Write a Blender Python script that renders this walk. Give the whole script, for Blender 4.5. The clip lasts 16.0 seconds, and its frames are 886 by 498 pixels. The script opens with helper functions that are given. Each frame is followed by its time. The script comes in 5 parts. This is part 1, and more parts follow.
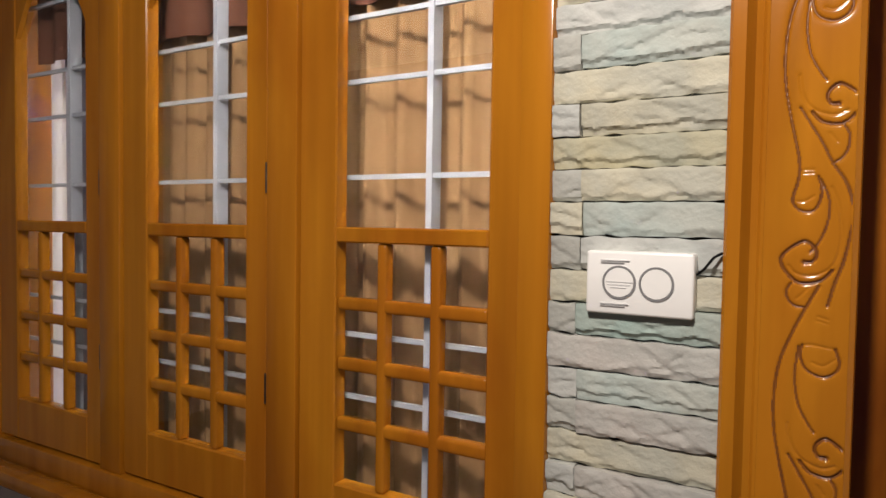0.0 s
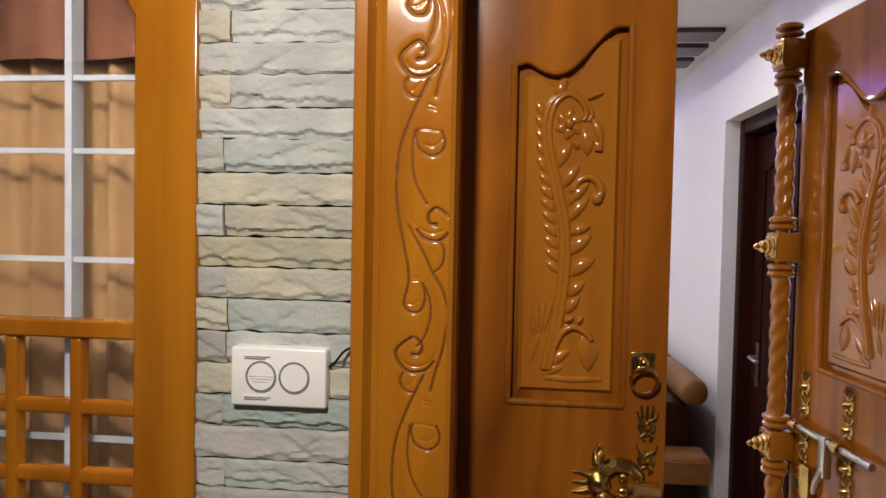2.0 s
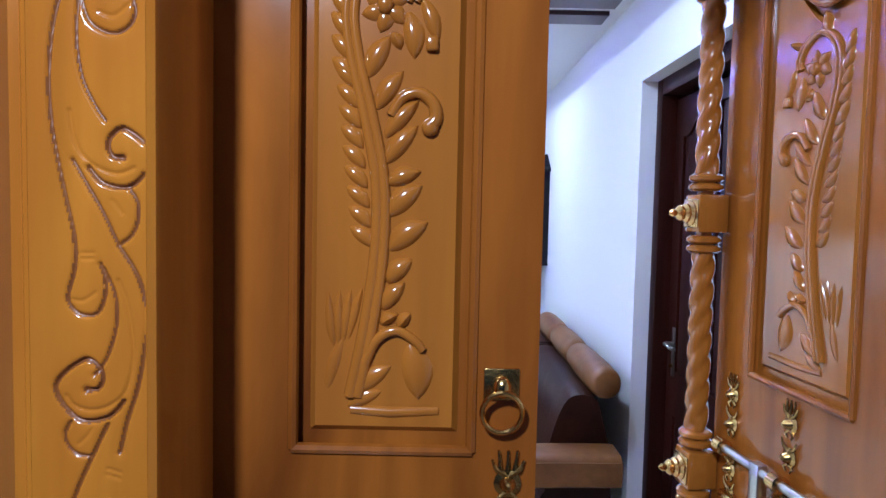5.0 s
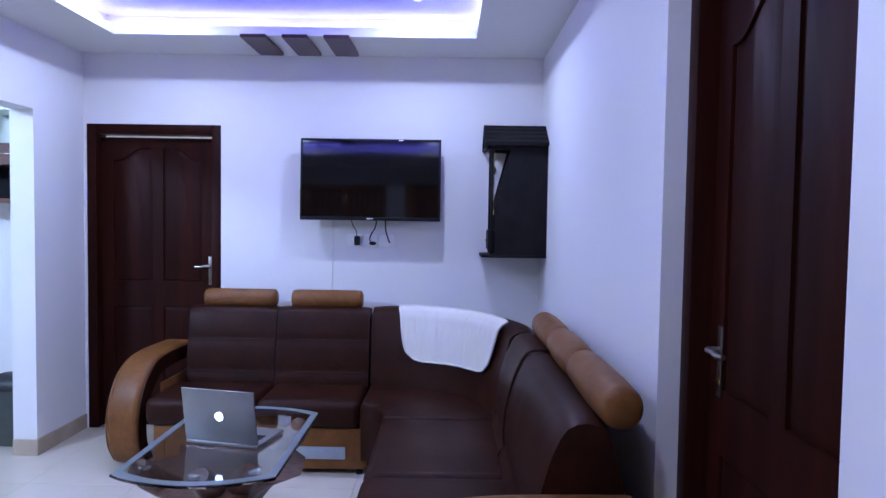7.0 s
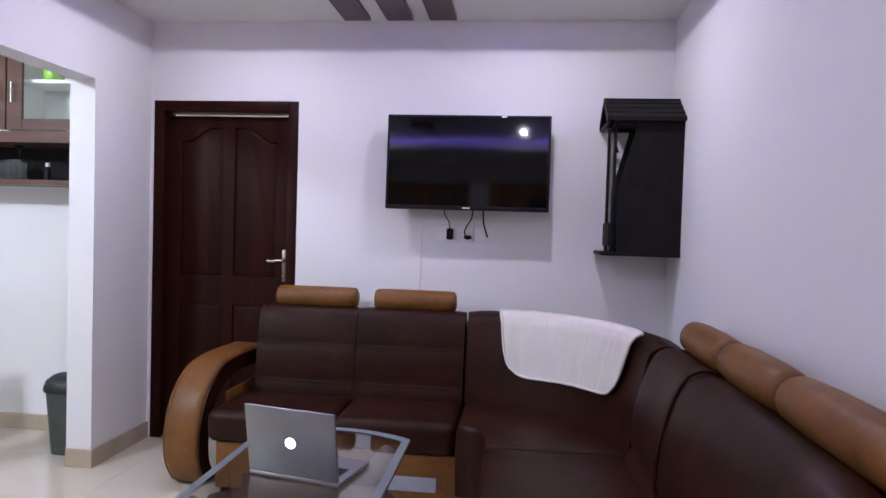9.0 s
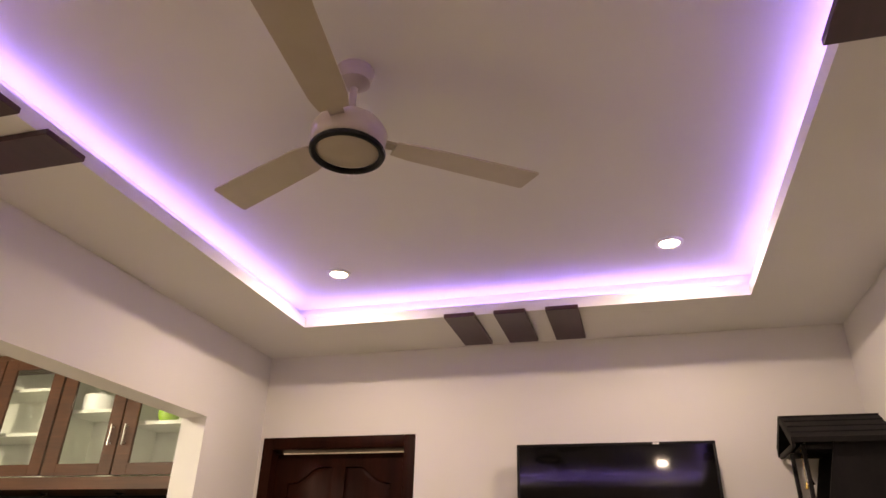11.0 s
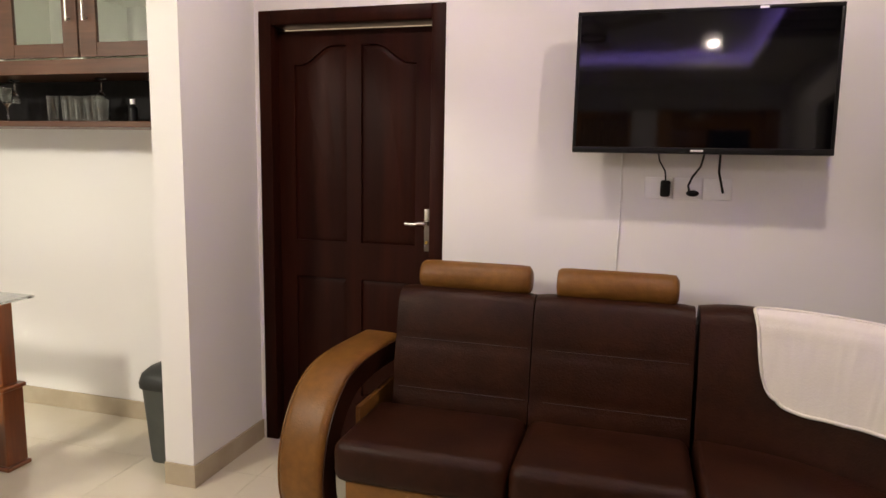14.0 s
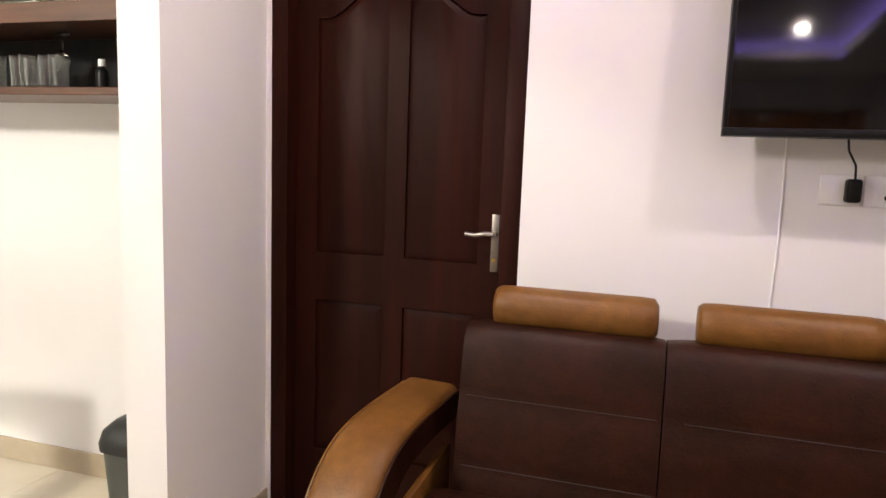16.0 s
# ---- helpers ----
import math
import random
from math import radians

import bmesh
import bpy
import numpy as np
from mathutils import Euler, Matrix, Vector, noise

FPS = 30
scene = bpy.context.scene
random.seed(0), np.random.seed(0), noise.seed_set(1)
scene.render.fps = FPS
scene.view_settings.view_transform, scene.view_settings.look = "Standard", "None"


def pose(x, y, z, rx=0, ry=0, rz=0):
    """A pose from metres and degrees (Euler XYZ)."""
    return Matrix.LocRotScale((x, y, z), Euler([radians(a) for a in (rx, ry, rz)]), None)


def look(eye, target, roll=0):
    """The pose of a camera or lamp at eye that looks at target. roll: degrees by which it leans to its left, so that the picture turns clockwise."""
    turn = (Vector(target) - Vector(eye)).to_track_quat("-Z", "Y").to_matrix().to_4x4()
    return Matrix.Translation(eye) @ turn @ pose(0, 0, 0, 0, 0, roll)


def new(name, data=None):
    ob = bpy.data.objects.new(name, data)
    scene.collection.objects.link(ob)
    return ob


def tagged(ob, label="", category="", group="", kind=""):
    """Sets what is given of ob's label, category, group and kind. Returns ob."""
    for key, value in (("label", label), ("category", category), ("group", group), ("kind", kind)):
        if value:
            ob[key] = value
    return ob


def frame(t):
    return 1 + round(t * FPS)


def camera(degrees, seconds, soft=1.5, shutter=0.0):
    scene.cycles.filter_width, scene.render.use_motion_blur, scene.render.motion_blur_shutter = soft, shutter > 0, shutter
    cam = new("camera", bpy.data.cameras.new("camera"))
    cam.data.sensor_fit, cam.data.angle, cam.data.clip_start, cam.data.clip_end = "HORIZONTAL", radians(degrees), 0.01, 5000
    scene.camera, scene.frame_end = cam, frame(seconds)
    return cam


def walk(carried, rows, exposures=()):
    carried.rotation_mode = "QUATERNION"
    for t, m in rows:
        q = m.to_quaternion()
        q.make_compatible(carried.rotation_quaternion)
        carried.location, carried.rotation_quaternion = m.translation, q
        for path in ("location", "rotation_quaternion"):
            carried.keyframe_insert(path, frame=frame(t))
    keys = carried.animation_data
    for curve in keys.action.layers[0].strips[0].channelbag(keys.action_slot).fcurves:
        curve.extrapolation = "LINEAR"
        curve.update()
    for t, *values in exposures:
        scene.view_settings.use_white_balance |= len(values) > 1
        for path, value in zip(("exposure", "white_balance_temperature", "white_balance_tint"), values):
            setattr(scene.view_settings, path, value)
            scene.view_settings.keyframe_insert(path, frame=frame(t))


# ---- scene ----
cam = camera(67.3, 16.0)
PATH = [
    (0, (-0.508, -0.964, 1.536), (-1.519, 0.759, 1.458), 0.9),
    (0.5, (-0.496, -0.991, 1.55), (-1.223, 0.871, 1.485), 1.0),
    (1, (-0.45, -0.996, 1.574), (-0.97, 0.935, 1.513), 1.1),
    (1.5, (-0.425, -0.988, 1.645), (-0.782, 0.979, 1.584), 0.9),
    (2, (-0.397, -0.994, 1.685), (-0.601, 0.994, 1.62), 1.1),
    (2.5, (-0.368, -0.989, 1.703), (-0.446, 1.007, 1.602), 1.2),
    (3, (-0.345, -0.963, 1.704), (-0.336, 1.034, 1.593), 1.3),
    (3.5, (-0.29, -0.898, 1.688), (-0.272, 1.099, 1.584), 1.3),
    (4, (-0.273, -0.807, 1.679), (-0.235, 1.19, 1.572), 1.2),
    (4.5, (-0.274, -0.694, 1.676), (-0.228, 1.303, 1.568), 1.4),
    (4.7, (-0.269, -0.639, 1.67), (-0.25, 1.357, 1.551), 1.3),
    (6.8, (-0.025, 0.1, 1.485), (-0.039, 2.098, 1.405), 1.05),
    (7.0, (-0.055, 0.25, 1.481), (-0.069, 2.248, 1.393), 0.87),
    (7.5, (-0.105, 0.33, 1.476), (-0.135, 2.328, 1.394), 1.16),
    (8, (-0.167, 0.502, 1.457), (-0.265, 2.498, 1.385), 1.3),
    (8.5, (-0.22, 0.7, 1.425), (-0.388, 2.692, 1.356), 1.6),
    (9, (-0.283, 0.887, 1.364), (-0.501, 2.874, 1.301), 1.7),
    (9.5, (-0.3, 0.977, 1.347), (-0.586, 2.956, 1.284), 1.6),
    (10, (-0.341, 1.082, 1.348), (-0.748, 3.039, 1.418), 1.4),
    (10.2, (-0.37, 1.142, 1.35), (-0.812, 3.079, 1.573), 1.9),
    (11.2, (-0.48, 1.31, 1.43), (-0.98, 3.0, 2.35), 1.5),
    (12.3, (-0.591, 1.482, 1.489), (-1.069, 3.328, 2.093), 0.9),
    (12.5, (-0.612, 1.554, 1.473), (-1.118, 3.43, 1.947), 1.1),
    (13, (-0.698, 1.627, 1.48), (-1.239, 3.549, 1.592), 1.1),
    (13.5, (-0.733, 1.773, 1.489), (-1.292, 3.677, 1.245), 0.9),
    (14, (-0.775, 1.939, 1.447), (-1.328, 3.841, 1.168), 1.0),
    (14.5, (-0.86, 2.124, 1.39), (-1.4, 4.032, 1.126), 1.3),
    (15, (-0.957, 2.287, 1.364), (-1.496, 4.197, 1.118), 1.3),
    (15.5, (-1.062, 2.48, 1.378), (-1.617, 4.384, 1.122), 1.3),
    (16, (-1.228, 2.652, 1.364), (-1.795, 4.553, 1.11), 2.1),
]
EXPOSURES = [
    (0.0, 0.74, 5800, 13), (0.6, 0.47, 5800, 13), (1.2, 0.43, 5850, 13), (2.5, 0.50, 5850, 12), (3.2, 0.78, 5150, 11), (4.7, 0.95, 4250, 10), (6.8, 0.02, 4250, 25), (8.0, 0.10, 4800, 23), (9.0, -0.02, 5250, 24),
    (10.2, 0.0, 5600, 17), (12.3, -0.83, 13300, 26), (12.6, -0.80, 12500, 26), (13.1, -0.58, 9800, 23), (13.6, -0.14, 7200, 18), (14.5, 0.02, 7050, 20), (15.5, 0.06, 6850, 21), (16.0, 0.48, 6700, 19),
]
walk(cam, [(t, look(eye, target, roll)) for t, eye, target, roll in PATH], EXPOSURES)

# ---- world and lights ----
world = bpy.data.worlds.new("night")
scene.world = world
world.use_nodes = True
world.node_tree.nodes["Background"].inputs[0].default_value = (0.02, 0.03, 0.06, 1)
world.node_tree.nodes["Background"].inputs[1].default_value = 0.3


def lamp(name, at, target, watts, size, colour, kind="AREA", label=""):
    data = bpy.data.lights.new(name, kind)
    data.energy, data.color = watts, colour
    if kind == "AREA":
        data.shape, data.size = "DISK", size
    else:
        data.shadow_soft_size = size
    ob = new(name, data)
    ob.matrix_world = look(at, target)
    return ob


WARM, NEUTRAL = (1.0, 0.80, 0.57), (1.0, 0.9, 0.78)
lamp("porch_light", (-0.72, -1.28, 2.56), (-0.60, 0.0, 1.05), 21.5, 0.14, (1.0, 0.845, 0.655))
DOWNLIGHTS = [(-1.762, 3.972), (-0.244, 3.972), (-1.762, 1.36), (-0.244, 1.36)]
for sx, sy in DOWNLIGHTS:
    lamp("downlight_lamp", (sx, sy, 2.696), (sx, sy, 0), 11, 0.075, NEUTRAL)
lamp("dining_lamp", (-3.7, 1.7, 2.55), (-3.7, 4.8, 0.9), 68, 0.35, (0.92, 0.95, 0.82))
lamp("bedroom_lamp", (-2.1, 5.6, 2.5), (-2.1, 5.2, 1.0), 25, 0.3, WARM)
LED = (0.35, 0.25, 1.0)


# ---- materials ----
def material(name, colour, rough=0.5, metal=0.0, second=None, scale=(8, 8, 8), mix=(0.35, 0.65), bump=0.0, bump_scale=60,
             detail=5, coat=0.0, grain=None, rough_var=0.0, vary=0.0, spec=0.5, transmission=0.0, emit=0.0, distort=0.0, grain_deep=1.0):
    """Two-scale procedural surface: broad blotches between two colours, fine grain, bump and uneven gloss."""
    m = bpy.data.materials.new(name)
    m.use_nodes = True
    nt = m.node_tree
    n, l = nt.nodes, nt.links
    bsdf = n["Principled BSDF"]
    i = bsdf.inputs
    i["Base Color"].default_value, i["Roughness"].default_value, i["Metallic"].default_value = (*colour, 1), rough, metal
    i["Coat Weight"].default_value, i["Coat Roughness"].default_value = coat, 0.08
    i["Specular IOR Level"].default_value, i["Transmission Weight"].default_value = spec, transmission
    if emit:
        i["Emission Color"].default_value, i["Emission Strength"].default_value = (*colour, 1), emit
    tc = n.new("ShaderNodeTexCoord")
    mp = n.new("ShaderNodeMapping")
    mp.inputs["Scale"].default_value = scale
    l.new(tc.outputs["Object"], mp.inputs["Vector"])
    info = n.new("ShaderNodeObjectInfo")
    if second:
        nz = n.new("ShaderNodeTexNoise")
        nz.inputs["Scale"].default_value, nz.inputs["Detail"].default_value = 1.0, detail
        nz.inputs["Distortion"].default_value = distort
        l.new(mp.outputs[0], nz.inputs["Vector"])
        mr = n.new("ShaderNodeMapRange")
        mr.inputs["From Min"].default_value, mr.inputs["From Max"].default_value = mix
        l.new(nz.outputs[0], mr.inputs["Value"])
        mx = n.new("ShaderNodeMix")
        mx.data_type = "RGBA"
        mx.inputs[6].default_value, mx.inputs[7].default_value = (*colour, 1), (*second, 1)
        l.new(mr.outputs[0], mx.inputs[0])
        out = mx.outputs[2]
        if grain:
            g = n.new("ShaderNodeTexNoise")
            g.inputs["Scale"].default_value, g.inputs["Detail"].default_value = 1.0, 3
            gm = n.new("ShaderNodeMapping")
            gm.inputs["Scale"].default_value = grain
            l.new(tc.outputs["Object"], gm.inputs["Vector"])
            l.new(gm.outputs[0], g.inputs["Vector"])
            gr = n.new("ShaderNodeMapRange")
            gr.inputs["From Min"].default_value, gr.inputs["From Max"].default_value = 0.3, 0.7
            gr.inputs["To Min"].default_value, gr.inputs["To Max"].default_value = 1 - 0.16 * grain_deep, 1 + 0.10 * grain_deep
            l.new(g.outputs[0], gr.inputs["Value"])
            hv = n.new("ShaderNodeHueSaturation")
            l.new(out, hv.inputs["Color"])
            l.new(gr.outputs[0], hv.inputs["Value"])
            out = hv.outputs[0]
        if vary:
            hv = n.new("ShaderNodeHueSaturation")
            vr = n.new("ShaderNodeMapRange")
            vr.inputs["To Min"].default_value, vr.inputs["To Max"].default_value = 1 - vary, 1 + vary
            l.new(info.outputs["Random"], vr.inputs["Value"])
            l.new(vr.outputs[0], hv.inputs["Value"])
            l.new(out, hv.inputs["Color"])
            out = hv.outputs[0]
        l.new(out, i["Base Color"])
        if rough_var:
            rr = n.new("ShaderNodeMapRange")
            rr.inputs["To Min"].default_value, rr.inputs["To Max"].default_value = rough - rough_var, rough + rough_var
            l.new(nz.outputs[0], rr.inputs["Value"])
            l.new(rr.outputs[0], i["Roughness"])
    if bump:
        bz = n.new("ShaderNodeTexNoise")
        bz.inputs["Scale"].default_value, bz.inputs["Detail"].default_value = bump_scale, 4
        l.new(tc.outputs["Object"], bz.inputs["Vector"])
        bp = n.new("ShaderNodeBump")
        bp.inputs["Strength"].default_value, bp.inputs["Distance"].default_value = bump, 0.004
        l.new(bz.outputs[0], bp.inputs["Height"])
        l.new(bp.outputs[0], i["Normal"])
    return m


TEAK = material("varnished teak", (0.43, 0.170, 0.007), 0.16, second=(0.315, 0.104, 0.004), scale=(5, 5, 1.3), mix=(0.36, 0.66), grain=(30, 30, 1.1), grain_deep=0.85, coat=0.2, spec=0.4, bump=0.04, bump_scale=30, rough_var=0.04, distort=0.6)
TEAK_DOOR = material("varnished red teak", (0.32, 0.108, 0.007), 0.16, second=(0.135, 0.038, 0.003), scale=(5, 5, 1.2), mix=(0.38, 0.64), grain=(28, 28, 1.0), grain_deep=1.1, coat=0.25, spec=0.4, bump=0.04, bump_scale=25, rough_var=0.04, distort=0.8)
TEAK_PALE = material("pale varnished teak", (0.37, 0.140, 0.009), 0.16, second=(0.285, 0.100, 0.007), scale=(7, 7, 1.2), mix=(0.30, 0.70), grain=(28, 28, 1.1), grain_deep=0.8, coat=0.6, bump=0.04, bump_scale=25, rough_var=0.06, distort=0.8)
GROOVE_SHADE = material("shaded groove", (0.20, 0.070, 0.007), 0.40, second=(0.16, 0.052, 0.009), scale=(30, 30, 30))
MAHOGANY = material("dark mahogany", (0.027, 0.0054, 0.0025), 0.50, second=(0.015, 0.0031, 0.0016), scale=(9, 9, 0.9), grain=(70, 70, 3), spec=0.09, bump=0.05, bump_scale=30, rough_var=0.08)
WALNUT = material("cabinet wood", (0.115, 0.042, 0.018), 0.35, second=(0.078, 0.027, 0.012), scale=(2, 10, 12), grain=(4, 70, 70), coat=0.3, bump=0.04)
TABLEWOOD = material("table wood", (0.22, 0.060, 0.011), 0.30, second=(0.14, 0.034, 0.007), scale=(10, 10, 1.5), grain=(60, 60, 4), coat=0.4, bump=0.05)
PLASTER = material("white plaster", (0.80, 0.785, 0.77), 0.62, second=(0.785, 0.77, 0.755), scale=(0.8, 0.8, 0.8), bump=0.06, bump_scale=45)
PLASTER.node_tree.nodes["Principled BSDF"].inputs["Specular IOR Level"].default_value = 0.35
CEILING = material("ceiling paint", (0.80, 0.79, 0.77), 0.7, second=(0.765, 0.755, 0.735), scale=(0.9, 0.9, 0.9), bump=0.05, bump_scale=25)
TILE = material("cream vitrified tile", (0.66, 0.60, 0.49), 0.09, second=(0.62, 0.555, 0.44), scale=(2.2, 3.5, 3), mix=(0.3, 0.7), rough_var=0.03, vary=0.02, distort=1.2)
GROUT = material("grout", (0.42, 0.38, 0.31), 0.8, second=(0.36, 0.32, 0.26), scale=(20, 20, 20))
SKIRT = material("beige skirting tile", (0.50, 0.42, 0.31), 0.22, second=(0.42, 0.345, 0.25), scale=(5, 5, 5), vary=0.03)
STONE = material("split slate stone", (0.53, 0.535, 0.51), 0.80, second=(0.45, 0.475, 0.46), scale=(9, 9, 16), mix=(0.3, 0.7), bump=0.35, bump_scale=150, detail=6, vary=0.07, distort=0.7, grain=(14, 14, 30))
STONE_GREEN = material("green slate stone", (0.40, 0.47, 0.45), 0.80, second=(0.48, 0.51, 0.47), scale=(9, 9, 16), bump=0.35, bump_scale=150, detail=6, vary=0.07, distort=0.7, grain=(14, 14, 30))
STONE_BUFF = material("buff slate stone", (0.52, 0.49, 0.37), 0.80, second=(0.46, 0.46, 0.39), scale=(9, 9, 16), bump=0.35, bump_scale=150, detail=6, vary=0.07, distort=0.7, grain=(14, 14, 30))
STONE_OCHRE = material("ochre slate stone", (0.47, 0.43, 0.28), 0.80, second=(0.42, 0.42, 0.33), scale=(9, 9, 16), bump=0.35, bump_scale=150, detail=6, vary=0.05, distort=0.7, grain=(14, 14, 30))
STONE_TEAL = material("sea green slate stone", (0.33, 0.43, 0.40), 0.80, second=(0.41, 0.46, 0.42), scale=(7, 7, 12), bump=0.35, bump_scale=150, detail=6, vary=0.05, distort=0.7, grain=(14, 14, 30))
STONE_PINK = material("rosy grey slate stone", (0.50, 0.475, 0.445), 0.80, second=(0.47, 0.475, 0.45), scale=(7, 7, 12), bump=0.35, bump_scale=150, detail=6, vary=0.05, distort=0.7, grain=(14, 14, 30))
STONE_GREY = material("dark grey slate stone", (0.37, 0.38, 0.355), 0.80, second=(0.44, 0.445, 0.41), scale=(9, 9, 16), bump=0.35, bump_scale=150, detail=6, vary=0.07, distort=0.7, grain=(14, 14, 30))
MORTAR = material("dark mortar", (0.055, 0.05, 0.042), 0.9, second=(0.08, 0.07, 0.06), scale=(30, 30, 30))
BRASS = material("polished brass", (0.74, 0.52, 0.18), 0.18, 1.0, second=(0.54, 0.36, 0.11), scale=(40, 40, 40), rough_var=0.08, bump=0.05)
BRASS_OLD = material("aged brass", (0.60, 0.42, 0.13), 0.24, 1.0, second=(0.30, 0.20, 0.062), scale=(60, 60, 60), rough_var=0.1, bump=0.2, bump_scale=200)
SEAM_GAP_MAT = material("dark seam thread and gap shade", (0.016, 0.006, 0.004), 0.6)
STEEL = material("brushed steel", (0.60, 0.58, 0.54), 0.28, 1.0, second=(0.48, 0.46, 0.43), scale=(60, 60, 5))
PEWTER = material("dull pewter", (0.26, 0.23, 0.20), 0.38, 1.0, second=(0.20, 0.175, 0.15), scale=(60, 60, 5))
IRON = material("dark hinge metal", (0.16, 0.14, 0.11), 0.42, 1.0, second=(0.09, 0.08, 0.065), scale=(50, 50, 50))
WHITE_METAL = material("white painted bars", (0.36, 0.38, 0.44), 0.4, second=(0.30, 0.32, 0.38), scale=(12, 12, 12))
WHITE_PLASTIC = material("white plastic", (0.87, 0.87, 0.86), 0.28, second=(0.84, 0.84, 0.83), scale=(20, 20, 20))
GREY_PRINT = material("grey print", (0.22, 0.22, 0.23), 0.5)
PALE_PRINT = material("pale grey print", (0.56, 0.56, 0.57), 0.5)
BLACK = material("black plastic", (0.005, 0.005, 0.006), 0.38, spec=0.18, second=(0.009, 0.009, 0.010), scale=(20, 20, 20))
SCREEN = material("television glass", (0.0015, 0.0015, 0.002), 0.055, spec=0.42)
LEATHER = material("dark brown leather", (0.0320, 0.0097, 0.0046), 0.43, second=(0.0200, 0.0060, 0.0030), scale=(5, 5, 5), spec=0.15, bump=0.35, bump_scale=130, rough_var=0.08, grain=(30, 30, 30))
TAN = material("tan leather", (0.190, 0.081, 0.017), 0.42, spec=0.3, second=(0.148, 0.060, 0.0125), scale=(6, 6, 6), bump=0.3, bump_scale=130, rough_var=0.08, grain=(30, 30, 30))
CLOTH = material("white quilted cloth", (0.74, 0.70, 0.64), 0.55, second=(0.70, 0.66, 0.60), scale=(30, 30, 5), bump=0.2, bump_scale=140)
CURTAIN = material("beige curtain", (0.28, 0.165, 0.072), 0.85, second=(0.22, 0.122, 0.05), scale=(10, 10, 1.5), bump=0.2, bump_scale=200)
CURTAIN_RED = material("rust curtain", (0.13, 0.045, 0.020), 0.85, second=(0.09, 0.030, 0.014), scale=(10, 10, 1.5), bump=0.2, bump_scale=200)
CURTAIN_WHITE = material("lilac white curtain", (0.42, 0.39, 0.48), 0.85, second=(0.36, 0.33, 0.41), scale=(10, 10, 1.5), bump=0.2, bump_scale=200)
GLASS = material("window glass", (0.97, 0.99, 0.98), 0.02, transmission=1.0)
GLASS_TABLE = material("smoked table glass", (0.80, 0.84, 0.84), 0.015, transmission=1.0)
GLASS_FROST = material("frosted glass band", (0.30, 0.34, 0.36), 0.40, second=(0.26, 0.30, 0.32), scale=(20, 20, 20), transmission=0.45)
ALUMINIUM = material("silver aluminium", (0.34, 0.34, 0.35), 0.36, 0.9, second=(0.31, 0.31, 0.32), scale=(9, 9, 9))
GLOW = material("glowing white", (0.9, 0.95, 1.0), 0.5, emit=6)
LED_MAT = material("led strip", LED, 0.5, emit=31)
LENS = material("downlight lens", (1.0, 0.90, 0.74), 0.5, emit=30)
ROOT = material("root wood", (0.105, 0.042, 0.017), 0.45, second=(0.040, 0.016, 0.008), scale=(14, 14, 5), bump=0.9, bump_scale=28, coat=0.25, distort=1.5, grain=(40, 40, 12))
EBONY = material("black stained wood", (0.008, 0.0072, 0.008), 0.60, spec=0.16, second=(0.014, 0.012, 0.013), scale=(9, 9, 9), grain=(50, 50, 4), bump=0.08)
BIN = material("grey bin plastic", (0.075, 0.085, 0.078), 0.45, second=(0.06, 0.07, 0.064), scale=(12, 12, 12))
BIN_LID = material("black bin lid plastic", (0.022, 0.024, 0.024), 0.45)
INNER = material("cabinet white board", (0.70, 0.72, 0.64), 0.6, second=(0.66, 0.68, 0.60), scale=(5, 5, 5))
GREEN = material("green ceramic", (0.26, 0.46, 0.04), 0.25, second=(0.22, 0.40, 0.035), scale=(20, 20, 20))
FAN = material("cream fan enamel", (0.50, 0.44, 0.36), 0.35, second=(0.46, 0.40, 0.33), scale=(9, 9, 9))
PORCH_FLOOR = material("porch floor tile", (0.34, 0.24, 0.16), 0.25, second=(0.28, 0.20, 0.13), scale=(4, 4, 4))
PURPLE = material("dark purple lacquer", (0.060, 0.022, 0.030), 0.35, second=(0.046, 0.017, 0.023), scale=(6, 6, 6), grain=(40, 6, 40))


# ---- mesh helpers ----
def box(bm, x0, x1, y0, y1, z0, z1, bevel=0.0, seg=2, m=None):
    made = bmesh.ops.create_cube(bm, size=1.0)["verts"]
    bmesh.ops.transform(bm, matrix=Matrix.Translation(((x0 + x1) / 2, (y0 + y1) / 2, (z0 + z1) / 2)) @ Matrix.Diagonal((x1 - x0, y1 - y0, z1 - z0, 1)), verts=made)
    if bevel:
        edges = {e for v in made for e in v.link_edges}
        made = bmesh.ops.bevel(bm, geom=list(edges), offset=bevel, segments=seg, profile=0.5, affect="EDGES", clamp_overlap=True)["verts"]
        if m is not None:
            bmesh.ops.transform(bm, matrix=m, verts=list({v for f in bm.faces for v in f.verts if v in set(made)}))
    elif m is not None:
        bmesh.ops.transform(bm, matrix=m, verts=made)
    return bm


def boxes(*rows, bevel=0.0, seg=2):
    bm = bmesh.new()
    for r in rows:
        box(bm, *r, bevel=bevel, seg=seg)
    return bm


def cyl(bm, at, axis, radius, length, seg=20, radius2=None):
    """A cylinder or cone centred at 'at' along axis."""
    rot = Vector((0, 0, 1)).rotation_difference(Vector(axis)).to_matrix().to_4x4()
    bmesh.ops.create_cone(bm, cap_ends=True, segments=seg, radius1=radius, radius2=radius if radius2 is None else radius2, depth=length, matrix=Matrix.Translation(at) @ rot)
    return bm


